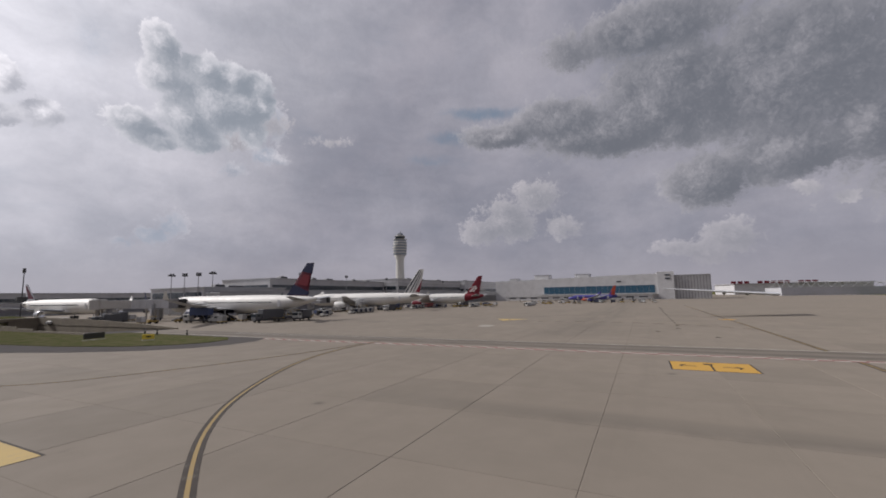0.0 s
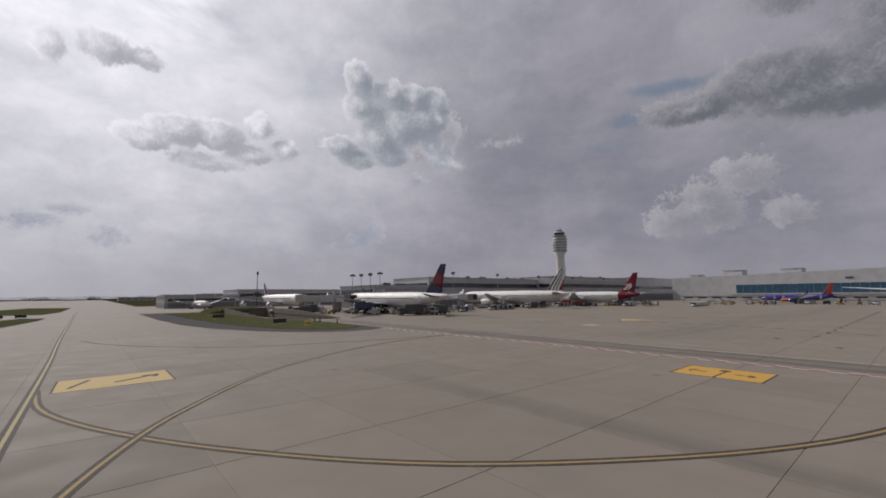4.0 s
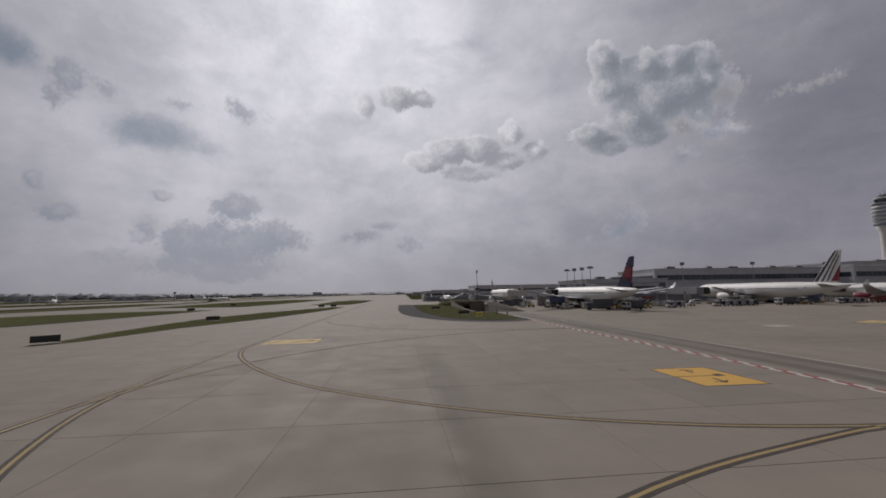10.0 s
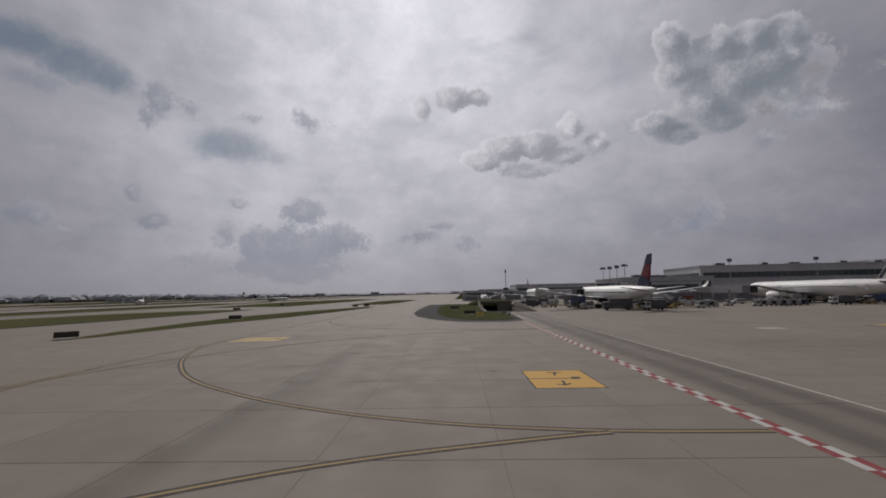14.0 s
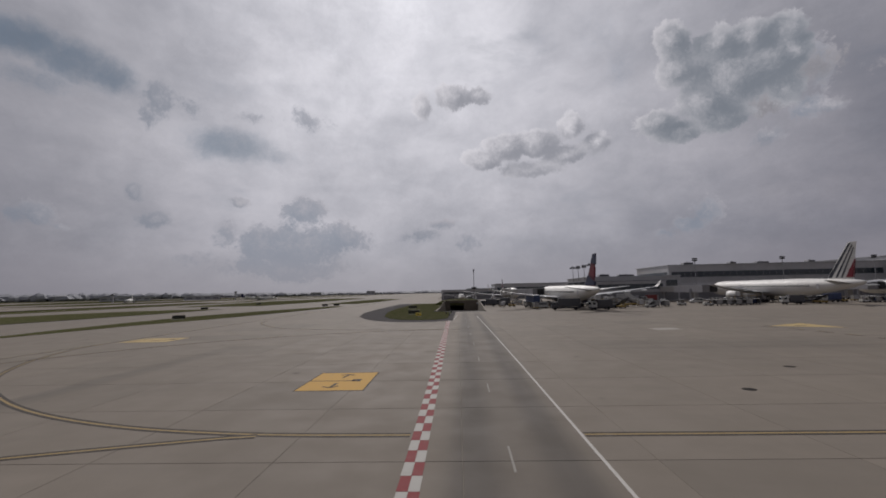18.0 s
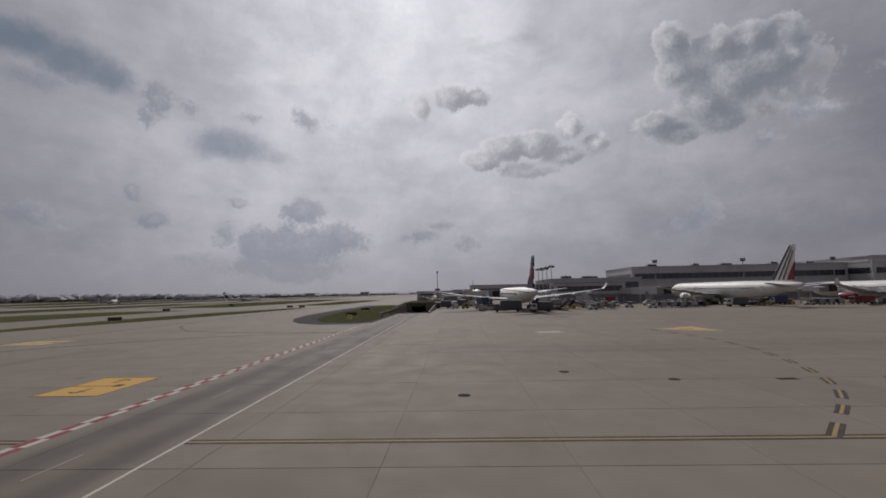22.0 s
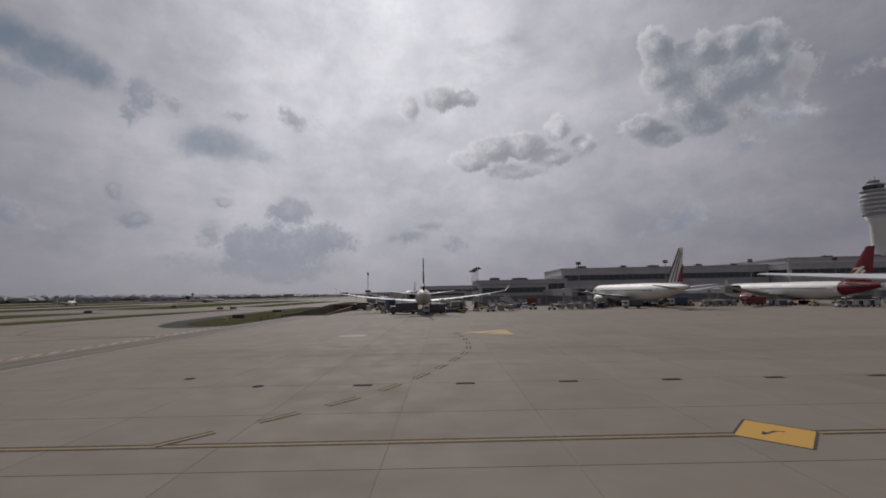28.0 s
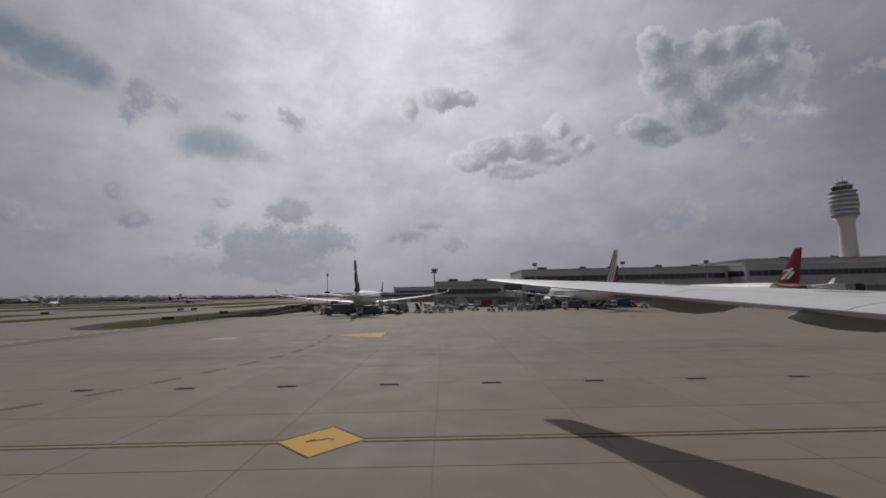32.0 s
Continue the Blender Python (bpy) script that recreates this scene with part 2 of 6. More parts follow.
BANK = [
    (85.2, 20.3, 10.4, 3.5, 1.15), (94.0, 23.0, 10.3, 6.8, 1.2), (105.3, 22.2, 10.2, 8.0, 1.2), (96.7, 12.8, 5.0, 3.6, 1.1), (104.1, 14.4, 6.1, 3.5, 1.1), (79.8, 22.4, 7.5, 3.2, 1.1),
    (71.6, 21.5, 6.6, 1.9, 1), (92.1, 30.7, 12.2, 3.4, 0.9), (81.4, 30.5, 5.2, 3.1, 0.6), (110.8, 15.5, 4.5, 4.6, 1), (125, 20, 22, 16, 1), (112, 42, 25, 9, 0.8),
]
make_world()
# ---- materials ----
def material(name, build, **bsdf):
    m = bpy.data.materials.new(name)
    m.use_nodes = True
    g = Tree(m.node_tree)
    b = g.node("ShaderNodeBsdfPrincipled")
    out = g.node("ShaderNodeOutputMaterial")
    g.t.links.new(b.outputs[0], out.inputs[0])
    for key, v in bsdf.items():
        b.inputs[key.replace("_", " ")].default_value = v
    build(g, b)
    return m


def relief(g, b, height, strength=0.2, distance=0.01):
    n = g.node("ShaderNodeBump")
    n.inputs["Strength"].default_value, n.inputs["Distance"].default_value = strength, distance
    g.put(n.inputs["Height"], height)
    g.put(b.inputs["Normal"], n.outputs[0])


def world_place(g):
    return g.node("ShaderNodeNewGeometry").outputs["Position"]


def obj_random(g):
    return g.node("ShaderNodeObjectInfo").outputs["Random"]


def paint(name, colour, rough=0.45, metal=0.0, dirt=0.25, scale=1.2, coat=0.0, spec=0.5):
    """Painted or plain surface with two scales of dirt."""
    def build(g, b):
        p = world_place(g)
        n1 = g.noise(p, scale, 5.0, 0.6)
        n2 = g.noise(p, scale * 9.0, 4.0, 0.6)
        k = g.math("ADD", g.math("MULTIPLY", n1, 0.7), g.math("MULTIPLY", n2, 0.3))
        fac = g.step(k, 0.40, 0.68, 0.0, dirt)
        dark = tuple(c * 0.55 + 0.01 for c in colour)
        g.put(b.inputs["Base Color"], g.mix(fac, colour, dark))
        g.put(b.inputs["Roughness"], g.step(n2, 0.3, 0.7, max(rough - 0.08, 0.02), min(rough + 0.12, 1.0)))
        b.inputs["Metallic"].default_value = metal
        b.inputs["Specular IOR Level"].default_value = spec
        if coat:
            b.inputs["Coat Weight"].default_value = coat
    return material(name, build)


def marking(name, colour, wear=0.5, scale=1.6):
    """Road paint, worn thin in flecks so that concrete shows through."""
    def build(g, b):
        p = world_place(g)
        n = g.math("ADD", g.math("MULTIPLY", g.noise(p, scale, 4.0, 0.6), 0.5), g.math("MULTIPLY", g.noise(p, scale * 14, 4.0, 0.7), 0.5))
        fac = g.step(n, 0.50, 0.66, 0.0, wear)
        g.put(b.inputs["Base Color"], g.mix(fac, colour, (0.20, 0.185, 0.155)))
        b.inputs["Roughness"].default_value = 0.9
    return material(name, build)


def build_concrete(g, b):
    p = world_place(g)
    x, y, z = g.split(p)
    big = g.noise(p, 0.035, 4.0, 0.55)
    mid = g.noise(p, 0.35, 5.0, 0.6)
    grain = g.noise(p, 9.0, 5.0, 0.7)
    base = g.mix(big, (0.192, 0.165, 0.134), (0.255, 0.220, 0.181))
    base = g.mix(g.step(mid, 0.3, 0.75, 0.0, 0.22), base, (0.153, 0.136, 0.110))
    base = g.mix(g.math("MULTIPLY", grain, 0.22), base, (0.287, 0.253, 0.215))
    rnd = obj_random(g)
    base = g.mix(g.step(rnd, 0.0, 1.0, 0.0, 0.08, smooth=False), base, (0.087, 0.083, 0.074))
    odd = g.step(g.math("FRACT", g.math("MULTIPLY", rnd, 7.3)), 0.80, 0.97, 0.0, 0.15)
    base = g.mix(odd, base, (0.105, 0.096, 0.080))
    stain = g.noise(g.vec("MULTIPLY", p, (0.16, 0.11, 1.0)), 1.0, 5.0, 0.62)
    base = g.mix(g.step(stain, 0.48, 0.8, 0.0, 0.12), base, (0.092, 0.085, 0.070))
    # long greasy streaks along the traffic, in both directions of rolling
    s1 = g.noise(g.vec("MULTIPLY", p, (0.02, 0.42, 1.0)), 1.0, 4.0, 0.6)
    s2 = g.noise(g.vec("MULTIPLY", p, (0.5, 0.018, 1.0)), 1.0, 4.0, 0.6)
    near_road = g.step(g.math("ABSOLUTE", g.math("ADD", x, 2.9)), 3.6, 2.4)
    reach = g.step(y, 150.0, 120.0)
    lane_a = g.step(g.math("ABSOLUTE", g.math("ADD", x, 4.6)), 1.5, 0.2)
    lane_b = g.step(g.math("ABSOLUTE", g.math("ADD", x, 1.1)), 1.4, 0.2)
    lanes = g.math("ADD", g.math("MULTIPLY", g.math("MAXIMUM", lane_a, lane_b), 0.45), 0.45)
    road = g.math("MULTIPLY", g.math("MULTIPLY", near_road, reach), lanes)
    road = g.math("MULTIPLY", road, g.step(s2, 0.2, 0.6, 0.6, 1.0))
    base = g.mix(g.math("MULTIPLY", g.step(s1, 0.5, 0.8), 0.10), base, (0.082, 0.077, 0.069))
    base = g.mix(g.math("MULTIPLY", road, 0.62), base, (0.057, 0.054, 0.052))
    # broad dark belts where the tugs cross the stands
    belt = g.step(g.math("ABSOLUTE", g.math("SUBTRACT", y, 50.0)), 9.0, 2.0)
    base = g.mix(g.math("MULTIPLY", g.math("MULTIPLY", belt, g.step(x, 4.0, 14.0)), g.step(s1, 0.35, 0.6, 0.06, 0.2)), base, (0.076, 0.071, 0.065))
    # a rubber-dark wheel track across the apron
    wander = g.math("ADD", g.math("ADD", x, 34.6), g.math("MULTIPLY", g.math("SUBTRACT", mid, 0.5), 1.6))
    track = g.math("MULTIPLY", g.step(g.math("ABSOLUTE", wander), 1.9, 0.3), g.step(y, 58.0, 36.0))
    base = g.mix(g.math("MULTIPLY", track, g.step(s2, 0.25, 0.6, 0.12, 0.42)), base, (0.084, 0.078, 0.069))
    # spots of oil
    spots = g.step(g.voronoi(g.vec("MULTIPLY", p, (0.22, 0.22, 0.0)), 1.0), 0.13, 0.02)
    base = g.mix(g.math("MULTIPLY", spots, g.step(mid, 0.5, 0.7, 0.0, 0.5)), base, (0.049, 0.047, 0.046))
    g.put(b.inputs["Base Color"], base)
    g.put(b.inputs["Roughness"], g.step(mid, 0.2, 0.8, 0.72, 0.9))
    b.inputs["Specular IOR Level"].default_value = 0.12
    b.inputs["Diffuse Roughness"].default_value = 0.15
    relief(g, b, g.math("ADD", g.math("MULTIPLY", grain, 0.6), g.math("MULTIPLY", mid, 0.5)), 0.25, 0.006)


CONCRETE = material("apron_concrete", build_concrete)


def build_shoulder(g, b):
    p = world_place(g)
    n = g.noise(p, 0.5, 5.0, 0.6)
    f = g.noise(p, 14.0, 4.0, 0.7)
    c = g.mix(n, (0.105, 0.096, 0.088), (0.175, 0.160, 0.146))
    g.put(b.inputs["Base Color"], g.mix(g.math("MULTIPLY", f, 0.4), c, (0.21, 0.2, 0.19)))
    b.inputs["Roughness"].default_value = 1.0
    b.inputs["Specular IOR Level"].default_value = 0.05
    b.inputs["Diffuse Roughness"].default_value = 1.0
    relief(g, b, f, 0.4, 0.01)


ASPHALT = material("asphalt_shoulder", build_shoulder)


def build_grass(g, b):
    p = world_place(g)
    n = g.noise(p, 0.06, 5.0, 0.6)
    m = g.noise(p, 0.9, 5.0, 0.65)
    c = g.mix(g.step(n, 0.3, 0.7), (0.085, 0.095, 0.035), (0.15, 0.13, 0.07))
    c = g.mix(g.step(m, 0.35, 0.75, 0.0, 0.6), c, (0.06, 0.085, 0.022))
    g.put(b.inputs["Base Color"], c)
    b.inputs["Roughness"].default_value = 1.0
    b.inputs["Specular IOR Level"].default_value = 0.0
    b.inputs["Diffuse Roughness"].default_value = 1.0
    relief(g, b, m, 0.6, 0.08)


GRASS = material("mown_grass", build_grass)


def build_lawn(g, b):
    p = world_place(g)
    m = g.noise(p, 0.5, 5.0, 0.65)
    f = g.noise(p, 6.0, 4.0, 0.7)
    c = g.mix(g.step(m, 0.3, 0.7), (0.120, 0.145, 0.052), (0.23, 0.20, 0.115))
    c = g.mix(g.step(f, 0.4, 0.8, 0.0, 0.5), c, (0.085, 0.098, 0.040))
    g.put(b.inputs["Base Color"], c)
    b.inputs["Roughness"].default_value = 1.0
    b.inputs["Specular IOR Level"].default_value = 0.0
    b.inputs["Diffuse Roughness"].default_value = 1.0
    relief(g, b, f, 0.6, 0.05)


LAWN = material("green_grass", build_lawn)


def build_glass_band(g, b):
    p = world_place(g)
    n = g.noise(p, 0.15, 3.0, 0.5)
    g.put(b.inputs["Base Color"], g.mix(n, (0.018, 0.026, 0.034), (0.045, 0.056, 0.066)))
    b.inputs["Roughness"].default_value = 0.08
    b.inputs["Specular IOR Level"].default_value = 0.6


GLASS = material("dark_window_glass", build_glass_band)


def build_sealant(g, b):
    """Old joint filler: fresh and dark in stretches, dusted over and rusty in others."""
    p = world_place(g)
    n = g.noise(p, 0.09, 3.0, 0.6)
    f = g.noise(p, 2.5, 4.0, 0.65)
    k = g.math("ADD", g.math("MULTIPLY", n, 0.75), g.math("MULTIPLY", f, 0.25))
    g.put(b.inputs["Base Color"], g.mix(g.step(k, 0.33, 0.47), (0.06, 0.05, 0.042), (0.19, 0.165, 0.133)))
    b.inputs["Roughness"].default_value = 0.95


SEALANT = material("joint_sealant", build_sealant)
LINE_YELLOW = marking("line_yellow_marking", (0.27, 0.19, 0.075), 0.5)
YELLOW = marking("yellow_marking", (0.46, 0.265, 0.045), 0.25)
PALE_YELLOW = marking("faded_yellow_marking", (0.33, 0.265, 0.13), 0.65)
BLACK = marking("black_marking", (0.032, 0.024, 0.018), 0.3)
WHITE = marking("white_marking", (0.40, 0.385, 0.355), 0.45)
RED = marking("red_marking", (0.20, 0.030, 0.032), 0.25)
IRON = paint("cast_iron", (0.035, 0.032, 0.030), 0.95, 0.0, 0.4, 4, spec=0.05)
WALL_GREY = paint("grey_cladding", (0.44, 0.435, 0.44), 0.7, dirt=0.4, scale=0.15)
WALL_LIGHT = paint("pale_cladding", (0.53, 0.525, 0.53), 0.7, dirt=0.4, scale=0.15)
WALL_DARK = paint("dark_service_level", (0.21, 0.205, 0.21), 0.8, dirt=0.5, scale=0.3)
ROOF = paint("roof_membrane", (0.40, 0.40, 0.41), 0.8, dirt=0.4, scale=0.1)
TOWER_WHITE = paint("tower_concrete", (0.48, 0.465, 0.435), 0.8, dirt=0.3, scale=0.12)
TOWER_GREY = paint("tower_panel", (0.20, 0.22, 0.25), 0.6, dirt=0.3, scale=0.2)
STEEL = paint("galvanised_steel", (0.36, 0.36, 0.37), 0.45, 0.7, 0.3, 0.8)
DARK_STEEL = paint("dark_steel", (0.07, 0.07, 0.075), 0.85, 0.0, 0.4, 1.0)
HULL = paint("white_aircraft_paint", (0.66, 0.645, 0.61), 0.55, 0.0, 0.25, 0.12)
HULL_GREY = paint("grey_aircraft_belly", (0.42, 0.43, 0.45), 0.35, 0.0, 0.3, 0.2)
WING_GREY = paint("grey_wing_skin", (0.36, 0.365, 0.375), 0.55, 0.0, 0.3, 0.25)
BARE = paint("bare_metal", (0.62, 0.62, 0.63), 0.25, 0.9, 0.2, 0.8)
FAN = paint("engine_fan", (0.06, 0.06, 0.065), 0.4, 0.6, 0.2, 2.0)
NAVY = paint("navy_paint", (0.016, 0.020, 0.055), 0.5, 0.0, 0.15, 0.3, spec=0.25)
FIN_RED = paint("red_paint", (0.155, 0.014, 0.024), 0.5, 0.0, 0.15, 0.3, spec=0.25)
DARK_RED = paint("dark_red_paint", (0.085, 0.010, 0.022), 0.5, 0.0, 0.15, 0.3, spec=0.25)
CHARCOAL = paint("charcoal_paint", (0.03, 0.032, 0.045), 0.4, 0.0, 0.15, 0.3)
PURPLE = paint("violet_blue_paint", (0.055, 0.050, 0.26), 0.35, 0.0, 0.15, 0.3, coat=0.3)
ORANGE = paint("orange_red_paint", (0.50, 0.075, 0.03), 0.4, 0.0, 0.15, 0.3)
RUBBER = paint("rubber", (0.022, 0.022, 0.022), 0.85, dirt=0.4, scale=3)
BROWN_WALL = paint("stained_concrete_wall", (0.175, 0.148, 0.108), 0.9, dirt=0.6, scale=0.4)
CONCRETE_WALL = paint("cast_concrete", (0.34, 0.32, 0.29), 0.9, dirt=0.5, scale=0.4)
TRUCK_WHITE = paint("white_vehicle_paint", (0.50, 0.495, 0.47), 0.4, dirt=0.35, scale=1.0)
TRUCK_DARK = paint("dark_vehicle_paint", (0.07, 0.072, 0.08), 0.5, dirt=0.4, scale=1.0)
TRUCK_BLUE = paint("blue_vehicle_paint", (0.035, 0.055, 0.13), 0.45, dirt=0.35, scale=1.0)
TRUCK_YELLOW = paint("yellow_vehicle_paint", (0.34, 0.235, 0.06), 0.6, dirt=0.4, scale=1.0)
TRUCK_RED = paint("red_vehicle_paint", (0.22, 0.04, 0.035), 0.6, dirt=0.4, scale=1.0)
ALU = paint("aluminium_container", (0.30, 0.295, 0.285), 0.6, 0.2, 0.35, 1.2)
SIGN_BLACK = paint("black_sign_panel", (0.025, 0.025, 0.022), 0.6, dirt=0.3, scale=2.0)
SIGN_YELLOW = paint("yellow_sign_panel", (0.60, 0.45, 0.04), 0.55, dirt=0.3, scale=2.0)
BLUE_CLAD = paint("blue_glazed_cladding", (0.035, 0.095, 0.15), 0.3, 0.1, 0.3, 0.2)
# aerial haze is mixed into the base colours of far woods, walls and windows
FAR_WOOD = paint("haze_tinted_woodland", (0.28, 0.285, 0.305), 0.95, dirt=0.6, scale=0.05)
FAR_BUILDING = paint("haze_tinted_building", (0.42, 0.42, 0.44), 0.9, dirt=0.3, scale=0.05)
FAR_GLASS = paint("haze_tinted_glass", (0.19, 0.195, 0.21), 0.5, dirt=0.3, scale=0.1)
WING_SKIN = paint("pale_wing_skin", (0.56, 0.57, 0.585), 0.5, 0.0, 0.22, 0.4)
TAN = paint("tan_jet_bridge", (0.44, 0.42, 0.39), 0.7, 0.0, 0.4, 0.3)
FADED = marking("sun_bleached_yellow", (0.40, 0.29, 0.11), 0.55)
PATCH = marking("pale_repair_concrete", (0.31, 0.288, 0.253), 0.7)
WORN_WHITE = marking("worn_white_marking", (0.26, 0.245, 0.22), 0.9)
EDGE_WHITE = marking("edge_line_white", (0.46, 0.44, 0.41), 0.4)
# fairing grey, darkened in the colour for the shade under the wing
FAIRING = paint("shaded_fairing_grey", (0.27, 0.285, 0.26), 0.5, 0.0, 0.3, 0.6)
# ---- building helpers ----
def mesh_object(name, bm, mat, parent=None, label="", smooth=False):
    me = bpy.data.meshes.new(name)
    bm.normal_update()
    bm.to_mesh(me)
    bm.free()
    for m in (mat if isinstance(mat, (list, tuple)) else [mat]):
        me.materials.append(m)
    if smooth:
        for f in me.polygons:
            f.use_smooth = True
    ob = new(name, me)
    if parent:
        ob.parent = parent
    if label:
        ob["label"] = label
    return ob


def part(name, bm, mat, parent, label="", smooth=False):
    return mesh_object(name, bm, mat, parent, label, smooth)


def thing(name, m, label, category, group="", kind=""):
    ob = new(name)
    ob.matrix_basis = m
    return tagged(ob, label, category, group, kind)


def add_box(bm, x0, y0, z0, x1, y1, z1, bevel=0.0, m=None):
    vs = [bm.verts.new(v) for v in ((x0, y0, z0), (x1, y0, z0), (x1, y1, z0), (x0, y1, z0), (x0, y0, z1), (x1, y0, z1), (x1, y1, z1), (x0, y1, z1))]
    fs = [bm.faces.new([vs[i] for i in q]) for q in ((3, 2, 1, 0), (4, 5, 6, 7), (0, 1, 5, 4), (1, 2, 6, 5), (2, 3, 7, 6), (3, 0, 4, 7))]
    if m is not None:
        bmesh.ops.transform(bm, matrix=m, verts=vs)
    if bevel:
        es = list({e for f in fs for e in f.edges})
        bmesh.ops.bevel(bm, geom=es, offset=bevel, segments=2, affect="EDGES", profile=0.5)
    return bm


def box(x0, y0, z0, x1, y1, z1, bevel=0.0, m=None):
    return add_box(bmesh.new(), x0, y0, z0, x1, y1, z1, bevel, m)


def add_prism(bm, pts, z0, z1):
    """A straight prism over the outline pts (counter-clockwise)."""
    a = [bm.verts.new((x, y, z0)) for x, y in pts]
    b = [bm.verts.new((x, y, z1)) for x, y in pts]
    bm.faces.new(a[::-1])
    bm.faces.new(b)
    n = len(pts)
    for i in range(n):
        bm.faces.new((a[i], a[(i + 1) % n], b[(i + 1) % n], b[i]))
    return bm


def prism(pts, z0, z1):
    return add_prism(bmesh.new(), pts, z0, z1)


def add_rings(bm, rings, closed=True, caps=True):
    """Skin over a list of rings of points."""
    vs = [[bm.verts.new(p) for p in r] for r in rings]
    n = len(vs[0])
    for a, b in zip(vs, vs[1:]):
        for i in range(n if closed else n - 1):
            bm.faces.new((a[i], a[(i + 1) % n], b[(i + 1) % n], b[i]))
    if caps:
        bm.faces.new(vs[0][::-1])
        bm.faces.new(vs[-1])
    bmesh.ops.recalc_face_normals(bm, faces=bm.faces[:])
    return bm


def turned(profile, seg=16, at=(0, 0, 0), axis="z"):
    """A turned solid: profile of (radius, height)."""
    bm = bmesh.new()
    rings = []
    for r, h in profile:
        ring = []
        for i in range(seg):
            a = 2 * math.pi * i / seg
            c, s = r * math.cos(a), r * math.sin(a)
            ring.append(Vector(at) + (Vector((c, s, h)) if axis == "z" else Vector((c, h, s)) if axis == "y" else Vector((h, c, s))))
        rings.append(ring)
    return add_rings(bm, rings)


def add_tube(bm, a, b, r, seg=8, r2=None):
    a, b = Vector(a), Vector(b)
    q = (b - a).to_track_quat("Z", "Y")
    r2 = r if r2 is None else r2
    rings = [[p + q @ Vector((rr * math.cos(2 * math.pi * i / seg), rr * math.sin(2 * math.pi * i / seg), 0)) for i in range(seg)] for p, rr in ((a, r), (b, r2))]
    return add_rings(bm, rings)


def tube(a, b, r, seg=8, r2=None):
    return add_tube(bmesh.new(), a, b, r, seg, r2)


def smooth_line(pts, step=1.5):
    """Catmull-Rom through pts, cut into short pieces."""
    p = [Vector((x, y, 0)) for x, y in pts]
    p = [2 * p[0] - p[1]] + p + [2 * p[-1] - p[-2]]
    out = []
    for i in range(1, len(p) - 2):
        n = max(1, int((p[i + 1] - p[i]).length / step))
        for k in range(n):
            t = k / n
            out.append(0.5 * (2 * p[i] + (p[i + 1] - p[i - 1]) * t + (2 * p[i - 1] - 5 * p[i] + 4 * p[i + 1] - p[i + 2]) * t * t + (3 * p[i] - p[i - 1] - 3 * p[i + 1] + p[i + 2]) * t ** 3))
    out.append(p[-2])
    return out


def add_strip(bm, line, off0, off1, z0, z1):
    """A thin band of paint beside a line, from off0 to off1 to its left."""
    rows = []
    for i, p in enumerate(line):
        d = (line[min(i + 1, len(line) - 1)] - line[max(i - 1, 0)]).normalized()
        n = Vector((-d.y, d.x, 0))
        a, b = p + n * off0, p + n * off1
        rows.append([(a.x, a.y, z0), (b.x, b.y, z0), (b.x, b.y, z1), (a.x, a.y, z1)])
    return add_rings(bm, rows)
# ---- ground and pavements ----
def sheet(name, pts, z0, z1, mat, label, category):
    return tagged(mesh_object(name, prism(pts, z0, z1), mat), label, category, kind="structure")


def rect(x0, y0, x1, y1):
    return [(x0, y0), (x1, y0), (x1, y1), (x0, y1)]


CUT = (-14.0, 138.0, 2.0, 214.0)            # the sunken service road


def make_ground():
    bm = bmesh.new()
    xs, ys = (-3250, CUT[0], CUT[2], 3250), (-3250, CUT[1], CUT[3], 3250)
    g = [[bm.verts.new((x, y, -0.30)) for x in xs] for y in ys]
    for j in range(3):
        for i in range(3):
            if (i, j) != (1, 1):
                bm.faces.new((g[j][i], g[j][i + 1], g[j + 1][i + 1], g[j + 1][i]))
    tagged(mesh_object("ground", bm, GRASS), "dry mown airfield grass reaching to the horizon", "ground", kind="structure")
    for r in ((-92, 44, 900, CUT[1]), (-700, -160, 900, 44), (-92, CUT[1], CUT[0], CUT[3]), (CUT[2], CUT[1], 900, CUT[3]), (-92, CUT[3], 900, 420), (-92, 420, -30, 2600)):
        sheet("apron", rect(*r), -0.26, -0.034, CONCRETE, "pale stained concrete apron of the airport", "apron")


make_ground()
sheet("taxiway", rect(-250, 44.5, -92.5, 2600), -0.26, -0.036, CONCRETE, "broad pale concrete taxiways beyond the apron", "taxiway")
sheet("runway", rect(-345, -100, -285, 3000), -0.26, -0.05, CONCRETE, "pale concrete runway across the airfield", "runway")
sheet("far_taxiway", rect(-520, -100, -440, 3000), -0.26, -0.05, CONCRETE, "pale far concrete taxiway across the airfield", "taxiway")
sheet("far_runway", rect(-960, -300, -800, 3000), -0.26, -0.05, CONCRETE, "pale far runway near the horizon", "runway")
for a, b, w in ((-285, 420, 60), (-440, 300, 60), (-440, 760, 90), (-800, 600, 90)):
    sheet("taxiway_link", rect(a - 5, b, a + 100, b + w), -0.26, -0.06, CONCRETE, "concrete link between two taxiways", "taxiway")


def verge(pts):
    """Grass with a narrow dark asphalt edge."""
    c = sum((Vector(p) for p in pts), Vector((0, 0))) / len(pts)
    out = [tuple(Vector(p) + (Vector(p) - c).normalized() * 2.2) for p in pts]
    sheet("verge_edge", out, -0.2, -0.012, ASPHALT, "dark asphalt edge round a grass verge", "asphalt edge")
    sheet("verge", pts, -0.2, 0.06, LAWN, "green mown grass verge beside the taxiway", "grass")


